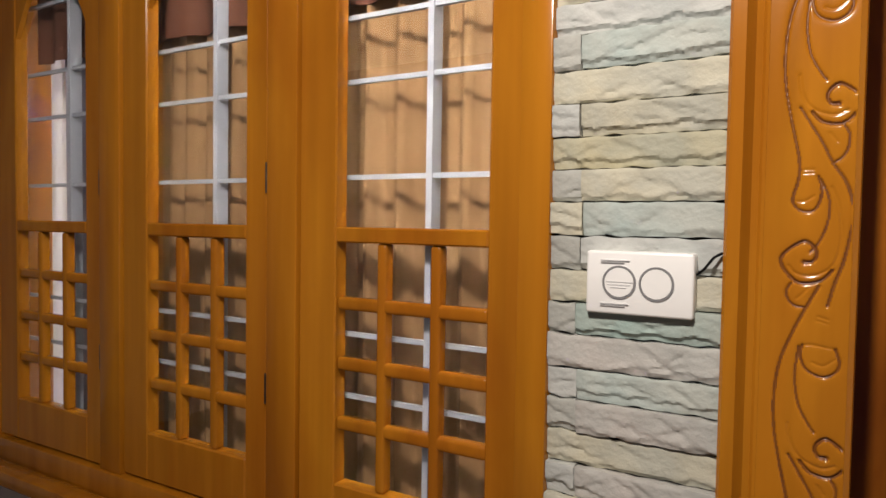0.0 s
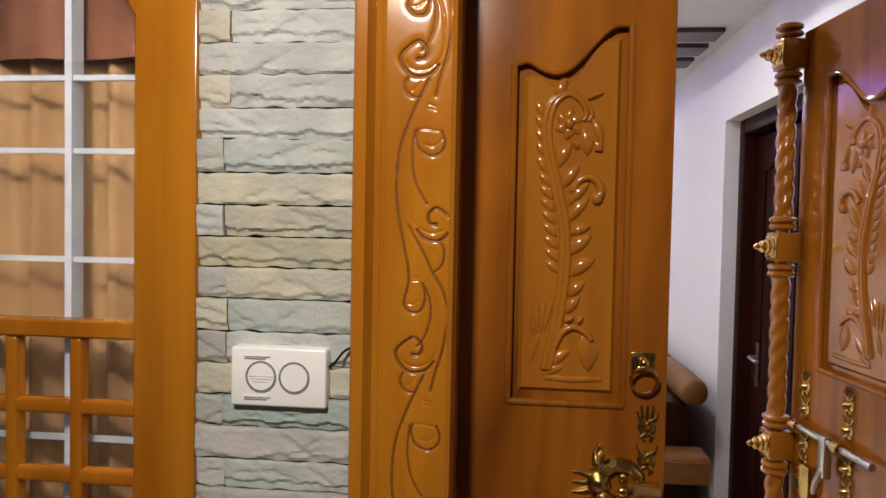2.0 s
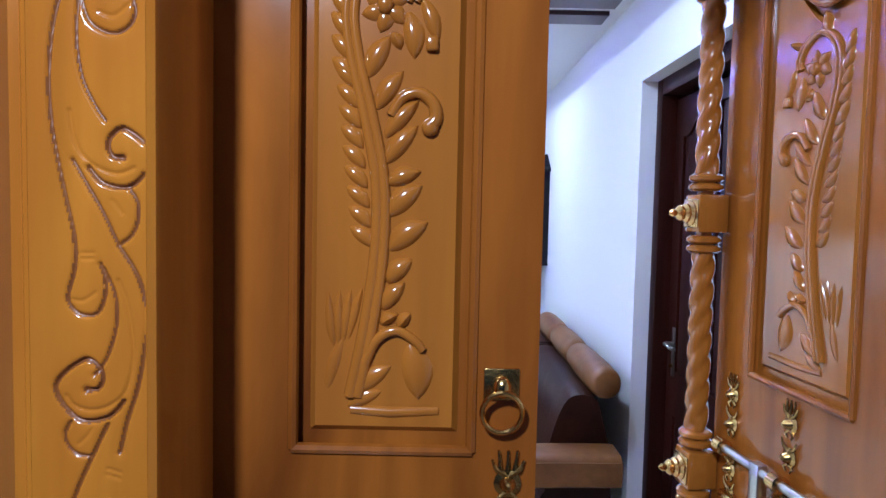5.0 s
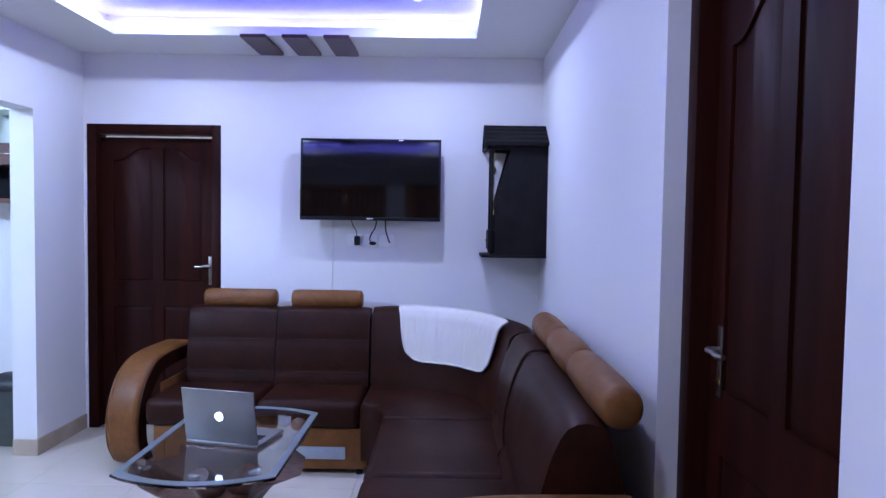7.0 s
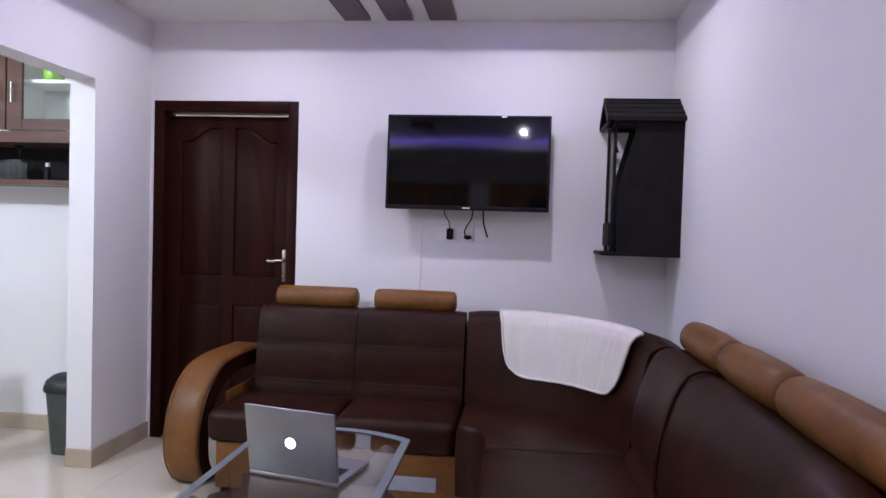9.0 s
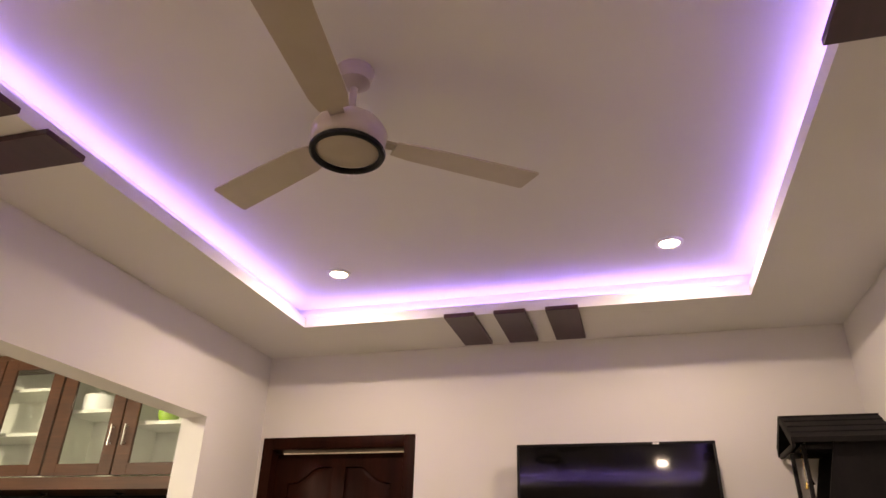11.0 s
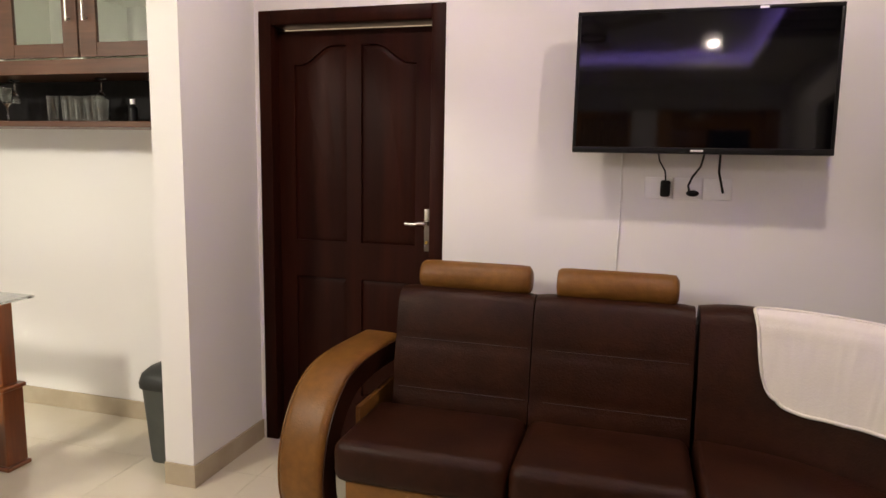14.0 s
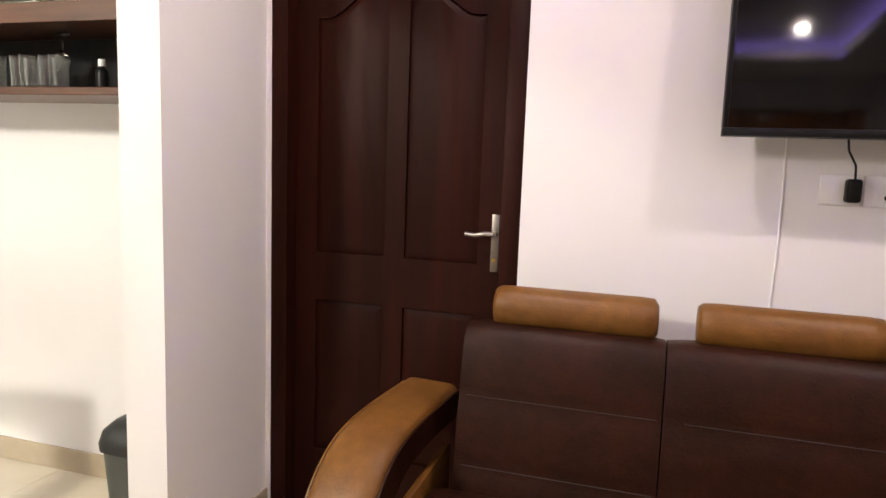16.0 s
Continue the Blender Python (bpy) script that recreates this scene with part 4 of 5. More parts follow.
# ---- television ----
tv = thing("television", "black flat television hung on the white wall", "television", (-0.572, 4.655, 1.738))
W, H = 0.464, 0.269
part("bezel", boxes((-W, W, 0.0, 0.045, -H, -H + 0.022), (-W, W, 0.0, 0.045, H - 0.014, H), (-W, -W + 0.013, 0.0, 0.045, -H + 0.022, H - 0.014), (W - 0.013, W, 0.0, 0.045, -H + 0.022, H - 0.014), bevel=0.003), BLACK, tv)
part("screen", boxes((-W + 0.012, W - 0.012, 0.004, 0.012, -H + 0.021, H - 0.013)), SCREEN, tv, "glossy dark screen")
part("back_shell", boxes((-W + 0.02, W - 0.02, 0.013, 0.060, -H + 0.02, H - 0.02), bevel=0.012), BLACK, tv)
part("wall_bracket", boxes((-0.18, 0.18, 0.061, 0.144, -0.12, 0.12)), IRON, tv)
part("top_tag", boxes((0.185, 0.215, -0.002, 0.0, H - 0.012, H - 0.004)), WHITE_PLASTIC, tv, "small white tag")
part("maker_mark", boxes((-0.022, 0.022, -0.0015, 0.0005, -H + 0.007, -H + 0.014)), WHITE_PLASTIC, tv)
tv.matrix_basis = pose(-0.572, 4.655, 1.738, -2.5, 0, 0)

sock = thing("socket_plate", "white three-gang wall socket under the television", "socket")
for k, c in enumerate((-0.697, -0.585, -0.473)):
    part("socket", boxes((c - 0.053, c + 0.053, BACK - 0.009, BACK, 1.287, 1.374), bevel=0.003), WHITE_PLASTIC, sock)
ad = thing("power_adapter", "black power adapter plugged into the wall socket", "adapter")
part("body", boxes((-0.690, -0.652, BACK - 0.050, BACK - 0.009, 1.297, 1.363), bevel=0.009, seg=3), BLACK, ad)
part("cord", tube(bmesh.new(), [(-0.671, BACK - 0.04, 1.36), (-0.676, BACK - 0.05, 1.40), (-0.700, BACK - 0.06, 1.44), (-0.712, BACK - 0.08, 1.50)], 0.0032, 8), BLACK, ad)
plug = thing("power_plug", "black plug and cable hanging from the television", "plug")
part("body", ball(bmesh.new(), (-0.566, BACK - 0.022, 1.313), (0.026, 0.014, 0.013)), BLACK, plug)
part("cord", tube(bmesh.new(), [(-0.578, BACK - 0.02, 1.318), (-0.586, BACK - 0.045, 1.345), (-0.572, BACK - 0.05, 1.38), (-0.545, BACK - 0.055, 1.42), (-0.532, BACK - 0.08, 1.49)], 0.0042, 8), BLACK, plug)
loose = part("loose_cable", tube(bmesh.new(), [(-0.452, BACK - 0.012, 1.318), (-0.462, BACK - 0.03, 1.35), (-0.476, BACK - 0.05, 1.40), (-0.478, BACK - 0.07, 1.49)], 0.0045, 8), BLACK)
tagged(loose, "black loose cable hanging below the television", "cable")
tagged(part("white_cable", tube(bmesh.new(), [(-0.846, BACK - 0.004, 1.50), (-0.846, BACK - 0.004, 1.40), (-0.843, BACK - 0.004, 1.2), (-0.852, BACK - 0.004, 0.80)], 0.0032, 8), WHITE_PLASTIC), "thin white cable running down the wall", "cable")


# ---- corner sofa ----
def rounded(profile, r=0.03, n=4):
    """Rounds the corners of a closed profile."""
    out = []
    k = len(profile)
    for i in range(k):
        p, a, b = Vector(profile[i]), Vector(profile[i - 1]), Vector(profile[(i + 1) % k])
        d = min(r, 0.45 * (a - p).length, 0.45 * (b - p).length)
        s, e_ = p + (a - p).normalized() * d, p + (b - p).normalized() * d
        for j in range(n + 1):
            t = j / n
            out.append(tuple((1 - t) ** 2 * s + 2 * t * (1 - t) * p + t * t * e_))
    return out


def sweep(bm, path, profile, puff=0.0):
    """Carries a (depth, height) profile along (point, outward) stations; the ends pull in like cushions."""
    n = len(path)
    cx = sum(p[0] for p in profile) / len(profile)
    cz = sum(p[1] for p in profile) / len(profile)
    rings = []
    for k, (p, o) in enumerate(path):
        t = k / (n - 1)
        s = 1.0
        if puff:
            s = 1 - puff * (max(0, 1 - min(t, 1 - t) * n / 2.5)) ** 2
        rings.append([(p[0] + o[0] * (cx + (d - cx) * s), p[1] + o[1] * (cx + (d - cx) * s), cz + (h - cz) * s) for d, h in profile])
    return skin(bm, rings)


def line(a, b, o, n=9):
    return [((a[0] + (b[0] - a[0]) * k / n, a[1] + (b[1] - a[1]) * k / n), o) for k in range(n + 1)]


sofa_a = thing("corner_sofa", "dark brown leather corner sofa with tan trim", "sofa")


def padded(depths, seams, back, bulge=0.006):
    """Side profile of a stitched backrest: the front swells between the sewn lines; depths are (height, depth) of the front."""
    hs, ds = [p[0] for p in depths], [p[1] for p in depths]
    front = []
    for lo, hi in zip(seams, seams[1:]):
        for k in range(7):
            f = k / 7
            h = lo + (hi - lo) * f
            front.append((float(np.interp(h, hs, ds)) - bulge * math.sin(math.pi * f) ** 0.55, h))
    front.append((float(np.interp(seams[-1], hs, ds)), seams[-1]))
    return front + back


BACKREST = padded([(0.36, 0.0), (0.44, 0.004), (0.66, 0.034), (0.868, 0.078)], [0.36, 0.505, 0.705, 0.868], [(0.096, 0.893), (0.125, 0.905), (0.160, 0.907), (0.195, 0.899), (0.218, 0.880), (0.232, 0.84), (0.27, 0.70), (0.30, 0.36)])
SEATZ = 0.435
# two-seat run along the back wall
LX0, LX1, SY = -1.735, -0.545, 3.985
mid = (LX0 + LX1) / 2
for a, b in ((LX0, mid - 0.002), (mid + 0.002, LX1)):
    bk = part("backrest", sweep(bmesh.new(), line((max(a, LX0 + 0.035), 4.41), (b, 4.41), (0, 1), 14), BACKREST, 0.03), LEATHER, sofa_a, smooth=60)
    seam = bmesh.new()
    for h, d in ((0.705, 0.0425), (0.505, 0.0125)):
        tube(seam, [(a + 0.055, 4.41 + d, h), ((a + b) / 2, 4.41 + d, h), (b - 0.012, 4.41 + d, h)], 0.0016, 6)
    part("seam", seam, SEAM_GAP_MAT, bk)
    part("seat", boxes((a - (0.04 if a == LX0 else 0), b, SY, 4.44, 0.275, SEATZ), bevel=0.045, seg=4), LEATHER, sofa_a, smooth=60)
part("plinth", boxes((LX0, -0.50, 4.02, 4.70, 0.035, 0.275), bevel=0.008), TAN, sofa_a, "tan leather base")
part("drawer_front", boxes((-0.940, -0.625, 4.008, 4.0195, 0.095, 0.168), bevel=0.006), WHITE_METAL, sofa_a, "pale inset panel of the base")
for k, (a, b) in enumerate(((-1.632, -1.163), (-1.064, -0.602))):
    bm = lathe(bmesh.new(), [(0.004, 0), (0.050, 0.002), (0.059, 0.014), (0.0615, 0.05), (0.0615, b - a - 0.05), (0.059, b - a - 0.014), (0.040, b - a - 0.002), (0.004, b - a)], (a, 4.585, 0.950), (1, 0, 0), 24)
    part("head_roll", bm, TAN, sofa_a, "tan leather head roll", smooth=60)
    part("roll_bracket", boxes(((a + b) / 2 - 0.03, (a + b) / 2 + 0.03, 4.585, 4.60, 0.84, 0.91)), BLACK, sofa_a)


def arm_band(parent, m, length, cheek_mat, cheek_label):
    """Bent arm: a broad band that runs forward from the backrest and curves down to the floor. Local x is its width, y runs forward as minus."""
    w = 0.193
    outer = [(0.0, 0.640), (-0.25, 0.635), (-0.40, 0.617), (-0.50, 0.575), (-0.585, 0.495), (-0.645, 0.38), (-0.670, 0.25), (-0.655, 0.12), (-0.590, 0.012)]
    inner = [(0.0, 0.525), (-0.22, 0.520), (-0.36, 0.500), (-0.430, 0.465), (-0.490, 0.405), (-0.535, 0.32), (-0.553, 0.23), (-0.540, 0.12), (-0.480, 0.012)]
    def fine(pts, n=4):
        out = []
        for i in range(len(pts) - 1):
            p0, p1, p2, p3 = (Vector(pts[max(0, min(len(pts) - 1, i + d))]) for d in (-1, 0, 1, 2))
            for j in range(n):
                t = j / n
                out.append(0.5 * (2 * p1 + (p2 - p0) * t + (2 * p0 - 5 * p1 + 4 * p2 - p3) * t * t + (3 * p1 - p0 - 3 * p2 + p3) * t ** 3))
        return out + [Vector(pts[-1])]
    o, i = fine(outer), fine(inner)
    rings = []
    for a, b in zip(o, i):
        c = (a - b).normalized()
        sec = rounded([(-w / 2, 0), (w / 2, 0), (w / 2, (a - b).length), (-w / 2, (a - b).length)], 0.035, 3)
        rings.append([m @ Vector((u, (b + c * v)[0] * length, (b + c * v)[1])) for u, v in sec])
    for u0, u1 in ((w / 2, w / 2 + 0.006), (-w / 2 - 0.006, -w / 2)):
        cheek = []
        for a, b in zip(o, i):
            p, q = b + (a - b) * 0.14, b + (a - b) * 0.86
            cheek.append([m @ Vector((u, v[0] * length, v[1])) for u, v in ((u0, p), (u1, p), (u1, q), (u0, q))])
        inner = u0 > 0
        part("arm_side", skin(bmesh.new(), cheek), cheek_mat if inner else TAN, parent, cheek_label if inner else "", smooth=40)
    body = part("arm", skin(bmesh.new(), rings), TAN, parent, "tan leather curved armrest", smooth=60)
    return body


arm_band(sofa_a, pose(-1.862, 4.70, 0.008, 0, 0, -6), 1.0, LEATHER, "dark leather side of the armrest")
part("arm_panel", boxes((-1.800, -1.776, 4.26, 4.66, 0.05, 0.46), bevel=0.006), TAN, sofa_a)
# corner piece
CX, CY, RX, RY = -0.535, 3.70, 0.735, 0.71
arc = []
for k in range(21):
    a = math.pi / 2 * (1 - k / 20)
    o = Vector((math.cos(a), math.sin(a)))
    arc.append(((CX + RX * math.cos(a), CY + RY * math.sin(a)), tuple(o)))
arc[0] = ((CX + 0.006, CY + RY), (0, 1))
CORNER = rounded([(0.0, 0.36), (0.0, 0.44), (0.03, 0.67), (0.075, 0.888), (0.145, 0.922), (0.225, 0.905), (0.27, 0.70), (0.30, 0.36)], 0.045)
part("corner_backrest", sweep(bmesh.new(), arc, CORNER, 0.05), LEATHER, sofa_a, smooth=60)
outline = [((1 - f) ** 2 * -0.538 + 2 * f * (1 - f) * -0.400 + f * f * -0.388, (1 - f) ** 2 * SY + 2 * f * (1 - f) * 3.975 + f * f * 3.722) for f in (k / 8 for k in range(9))] + [(CX + (RX + 0.02) * math.cos(a), CY + 0.02 + (RY + 0.01) * math.sin(a)) for a in (math.pi / 2 * k / 14 for k in range(15))]
def inset(pts, s):
    mx, my = sum(p[0] for p in pts) / len(pts), sum(p[1] for p in pts) / len(pts)
    return [(mx + (x - mx) * s, my + (y - my) * s) for x, y in pts]
bm = skin(bmesh.new(), [[(x, y, z) for x, y in inset(outline, s)] for z, s in ((0.10, 0.985), (0.262, 0.995), (0.275, 0.988), (0.288, 0.998), (0.34, 1.0), (0.385, 0.998), (0.410, 0.990), (0.427, 0.974), (0.435, 0.945), (0.437, 0.90), (0.439, 0.5))])
# added filler behind the sofa joint, coloured near black as the gap's shade
part("dark_gap_filler", boxes((-0.575, -0.495, 4.53, 4.66, 0.10, 0.84), bevel=0.01), SEAM_GAP_MAT, sofa_a)
part("corner_seat", bm, LEATHER, sofa_a, smooth=50)
# long run beside the side wall
RX0, RY0, RY1 = -0.392, 2.14, 3.712
ymid = (RY0 + RY1) / 2
for a, b in ((RY0, ymid - 0.002), (ymid + 0.002, RY1)):
    part("seat", boxes((RX0, 0.22, a, b, 0.275, SEATZ + 0.004), bevel=0.045, seg=4), LEATHER, sofa_a, smooth=60)
SIDE = padded([(0.36, 0.0), (0.44, 0.004), (0.66, 0.034), (0.868, 0.080)], [0.36, 0.48, 0.868], [(0.100, 0.896), (0.130, 0.912), (0.165, 0.915), (0.205, 0.906), (0.232, 0.884), (0.245, 0.84), (0.28, 0.70), (0.31, 0.36)], 0.02)
for a, b in ((3.655, 3.165), (3.160, RY0 + 0.005)):
    part("backrest", sweep(bmesh.new(), line((0.200, a), (0.200, b), (1, 0), 24), SIDE, 0.055), LEATHER, sofa_a, smooth=60)
part("piping", tube(bmesh.new(), [(0.200 + d, 3.1625, h) for d, h in SIDE[2:22]], 0.006, 8), LEATHER, sofa_a, "sewn piping between two cushions")
part("plinth", boxes((RX0 + 0.02, 0.48, RY0, RY1, 0.035, 0.275), bevel=0.008), TAN, sofa_a)
for a, b in ((2.095, 2.670), (2.690, 3.165), (3.185, 3.665)):
    bm = lathe(bmesh.new(), [(0.004, 0), (0.045, 0.002), (0.058, 0.010), (0.064, 0.03), (0.069, 0.5 * (b - a) - 0.1), (0.069, 0.5 * (b - a) + 0.1), (0.064, b - a - 0.03), (0.058, b - a - 0.010), (0.045, b - a - 0.002), (0.004, b - a)], (0.445, a, 0.955), (0, 1, 0), 26)
    part("head_roll", bm, TAN, sofa_a, "tan leather head roll", smooth=60)
arm_band(sofa_a, Matrix.Translation((0.475, 2.035, 0)) @ pose(0, 0, 0, 0, 0, -90) @ Matrix.Diagonal((1, 1, 1.11, 1)), 1.33, TAN, "tan leather side of the armrest")
for x, y in ((-1.70, 4.06), (-1.70, 4.64), (-0.60, 4.64), (-0.34, 2.2), (0.42, 2.2), (-0.34, 3.6), (-0.55, 4.06)):
    part("foot", cyl(bmesh.new(), (x, y, 0.02), (0, 0, 1), 0.022, 0.04, 14), BLACK, sofa_a)

# cloth draped over the corner backrest
bm = bmesh.new()
NU, NV = 110, 24
face = [(0.108, 0.925), (0.094, 0.920), (0.074, 0.902), (0.056, 0.864), (0.040, 0.775), (0.028, 0.69), (0.012, 0.585)]
def along(u, v):
    """u runs round the corner, v down from behind the top."""
    s = v * (len(face) - 1)
    k = min(int(s), len(face) - 2)
    d = face[k][0] + (face[k + 1][0] - face[k][0]) * (s - k)
    h = face[k][1] + (face[k + 1][1] - face[k][1]) * (s - k)
    a0, a1 = radians(78.5 - 5.5 * v), radians(7 + 10 * v)
    a = a0 + (a1 - a0) * u
    h += 0.012 * math.sin(u * 3.1) * v + 0.028 * (u - 0.25) * v
    d -= 0.012 + 0.0025 * math.sin(u * 40) * v + 0.0075 * max(0.0, noise.noise((u * 38, v * 1.8, 3.0)) - 0.10) * min(1, 5 * u, 5 - 5 * u) * min(1, 4 * v)
    return (CX + (RX + d) * math.cos(a), CY + (RY + d) * math.sin(a), h + 0.008)
def cloth_uv(i, j):
    # round the four corners of the sheet
    u, v = i / NU, j / NV
    cu, cv = u * 2 - 1, v * 2 - 1
    pull = 0.13 * (abs(cu) ** 5) * (abs(cv) ** 5)
    return 0.5 + cu * (1 - pull) / 2, 0.5 + cv * (1 - pull) / 2
grid = [[Vector(along(*cloth_uv(i, j))) for i in range(NU + 1)] for j in range(NV + 1)]
top = [[bm.verts.new(p) for p in r] for r in grid]
low = [[bm.verts.new(p + Vector((CX - p.x, CY - p.y, 0)).normalized() * -0.006) for p in r] for r in grid]
for rows_, flip in ((top, False), (low, True)):
    for j in range(NV):
        for i in range(NU):
            q = (rows_[j][i], rows_[j][i + 1], rows_[j + 1][i + 1], rows_[j + 1][i])
            bm.faces.new(q[::-1] if flip else q)
ring = [(0, i) for i in range(NU)] + [(j, NU) for j in range(NV)] + [(NV, i) for i in range(NU, 0, -1)] + [(j, 0) for j in range(NV, 0, -1)]
for (j, i), (j2, i2) in zip(ring, ring[1:] + ring[:1]):
    bm.faces.new((top[j][i], low[j][i], low[j2][i2], top[j2][i2]))
edge_pts = [grid[j][i] for j, i in ring] + [grid[0][0]]
cover = thing("sofa_cover", "white quilted cloth draped over the sofa corner", "sofa cover")
part("sheet", bm, CLOTH, cover, smooth=80)
part("piping", tube(bmesh.new(), edge_pts, 0.0065, 7), CLOTH, cover, smooth=80)


# ---- coffee table with laptop ----
table = thing("coffee_table", "glass coffee table on a dark carved root base", "coffee table")
GZ = 0.545
def boat(s, x0=-1.262, x1=-0.660, y0=2.60, y1=3.40, bow=0.095, n=16):
    """Glass outline: straight sides, bowed ends, clipped by s towards the middle."""
    mx, my = (x0 + x1) / 2, (y0 + y1) / 2
    pts = [(x0 + (x1 - x0) * k / n, y0 - bow * math.sin(math.pi * k / n) ** 0.8) for k in range(n + 1)] + [(x1 - (x1 - x0) * k / n, y1 + bow * math.sin(math.pi * k / n) ** 0.8) for k in range(n + 1)]
    return [(mx + (x - mx) * (1 - s / (x1 - mx)), my + (y - my) * (1 - s / (y1 - my))) for x, y in pts]
top_glass = part("glass_top", skin(bmesh.new(), [[(x, y, z) for x, y in boat(s)] for z, s in ((GZ - 0.010, 0.002), (GZ - 0.008, 0), (GZ - 0.002, 0), (GZ, 0.002))]), GLASS_TABLE, table, "clear glass top", smooth=20)
top_glass.visible_shadow = False
bm = bmesh.new()
a, b = boat(0.004), boat(0.032)
va, vb = [[bm.verts.new((x, y, GZ + h)) for x, y in o] for h in (0.0012,) for o in (a, b)]
vc, vd = [[bm.verts.new((x, y, GZ + 0.0026)) for x, y in o] for o in (a, b)]
k = len(va)
for i in range(k):
    j = (i + 1) % k
    bm.faces.new((vc[i], vc[j], vd[j], vd[i]))
    bm.faces.new((va[i], vb[i], vb[j], va[j]))
    bm.faces.new((va[i], va[j], vc[j], vc[i]))
    bm.faces.new((vb[j], vb[i], vd[i], vd[j]))
part("frosted_border", bm, GLASS_FROST, top_glass, "frosted border band", smooth=0)
bm = bmesh.new()
# knotty trunk with spreading roots and arms
def gnarl(r, z0, z1, cx, cy, n=18, seg=26, seed=0):
    rings = []
    for k in range(n + 1):
        t = k / n
        z = z0 + (z1 - z0) * t
        waist = r * (1.15 - 0.75 * math.sin(math.pi * t) + 0.25 * t)
        rings.append([(cx + math.cos(a) * rr, cy + 1.35 * math.sin(a) * rr, z) for a, rr in ((2 * math.pi * j / seg, waist * (1 + 0.45 * noise.noise((3 * math.cos(2 * math.pi * j / seg) + seed, 3 * math.sin(2 * math.pi * j / seg), z * 5)))) for j in range(seg))])
    return rings
skin(bm, gnarl(0.20, 0.0, 0.44, -0.96, 3.0, seed=2))
trunk = part("root_trunk", bm, ROOT, table, "dark gnarled root", smooth=50)
for j, (ex, ey) in enumerate(((-1.18, 2.70), (-0.76, 2.68), (-1.16, 3.28), (-0.74, 3.30), (-0.96, 2.62))):
    pts = [(-0.96 + (ex + 0.96) * t + 0.03 * math.sin(5 * t + j), 3.0 + (ey - 3.0) * t, 0.22 + 0.313 * t ** 0.7 - 0.05 * math.sin(3.1 * t)) for t in (k / 8 for k in range(9))]
    part("root_branch", tube(bmesh.new(), pts, 0.062, 10, lambda f: 1.1 - 0.5 * f + 0.12 * math.sin(9 * f)), ROOT, table, smooth=60)
    pts = [(-0.96 + (ex + 0.96) * 0.8 * t, 3.0 + (ey - 3.0) * 0.7 * t, 0.16 - 0.115 * t) for t in (k / 6 for k in range(7))]
    part("root_foot", tube(bmesh.new(), pts, 0.07, 10, lambda f: 1.1 - 0.45 * f), ROOT, table, smooth=60)
    part("glass_pad", cyl(bmesh.new(), (ex, ey, GZ - 0.016), (0, 0, 1), 0.022, 0.010, 16), GREY_PRINT, table)

laptop = thing("laptop", "open silver aluminium laptop on the glass coffee table", "laptop", (-0.964, 2.914, GZ + 0.003), rz=-13)
part("base", boxes((-0.1625, 0.1625, 0.0, 0.226, 0.0, 0.0135), bevel=0.004, seg=3), ALUMINIUM, laptop)
kb = part("keyboard", boxes((-0.135, 0.135, 0.035, 0.125, 0.0137, 0.0145)), BLACK, laptop, "black keyboard")
keys = bmesh.new()
for r in range(5):
    for c in range(13):
        x = -0.130 + c * 0.020
        box(keys, x, x + 0.0165, 0.038 + r * 0.0172, 0.052 + r * 0.0172, 0.0146, 0.0156)
part("keys", keys, BLACK, kb)
part("trackpad", boxes((-0.05, 0.05, 0.140, 0.212, 0.0137, 0.0142)), ALUMINIUM, laptop)
tilt = pose(0, 0.004, 0.015, 9, 0, 0)
bm = boxes((-0.1625, 0.1625, -0.004, 0.004, 0.0, 0.226), bevel=0.003, seg=3)
bm.transform(tilt)
lid = part("lid", bm, ALUMINIUM, laptop, "silver lid")
bm = boxes((-0.150, 0.150, 0.0042, 0.0050, 0.014, 0.214))
bm.transform(tilt)
part("display", bm, SCREEN, lid, "dark display")
bm = bmesh.new()
lathe(bm, [(0.0005, 0), (0.018, 0), (0.018, 0.0008), (0.0005, 0.0008)], (0, -0.0042, 0.112), (0, -1, 0), 28)
bm.transform(tilt)
part("lid_light", bm, GLOW, lid, "round glowing mark")


# ---- wall shrine cabinet in the corner ----
shrine = thing("wall_cabinet", "black wooden house-shaped wall cabinet with slatted gable roof", "wall cabinet")
X0, X1, Y0, Y1, Z0, Z1 = 0.215, RIGHT, 4.50, 4.775, 1.262, 1.955
part("base_board", boxes((X0 - 0.055, X1, Y0 - 0.012, Y1 + 0.015, Z0 - 0.018, Z0), bevel=0.003), EBONY, shrine)
# near side board, cut away at its front
sideo = [(X0 + 0.03, Z0), (X1, Z0), (X1, Z1 + 0.02), (X0 + 0.13, Z1 + 0.02), (X0 + 0.03, 1.60)]
part("side_board", skin(bmesh.new(), [[(x, y, z) for x, z in sideo] for y in (Y0, Y0 + 0.014)]), EBONY, shrine, smooth=20)
part("side_board", skin(bmesh.new(), [[(x, y, z) for x, z in sideo] for y in (Y1 - 0.014, Y1)]), EBONY, shrine, smooth=20)
part("back_board", boxes((X1 - 0.012, X1, Y0 + 0.014, Y1 - 0.014, Z0, Z1)), EBONY, shrine)
part("ceiling_board_inner", boxes((X0 + 0.02, X1, Y0 + 0.014, Y1 - 0.014, Z1, Z1 + 0.012)), EBONY, shrine)
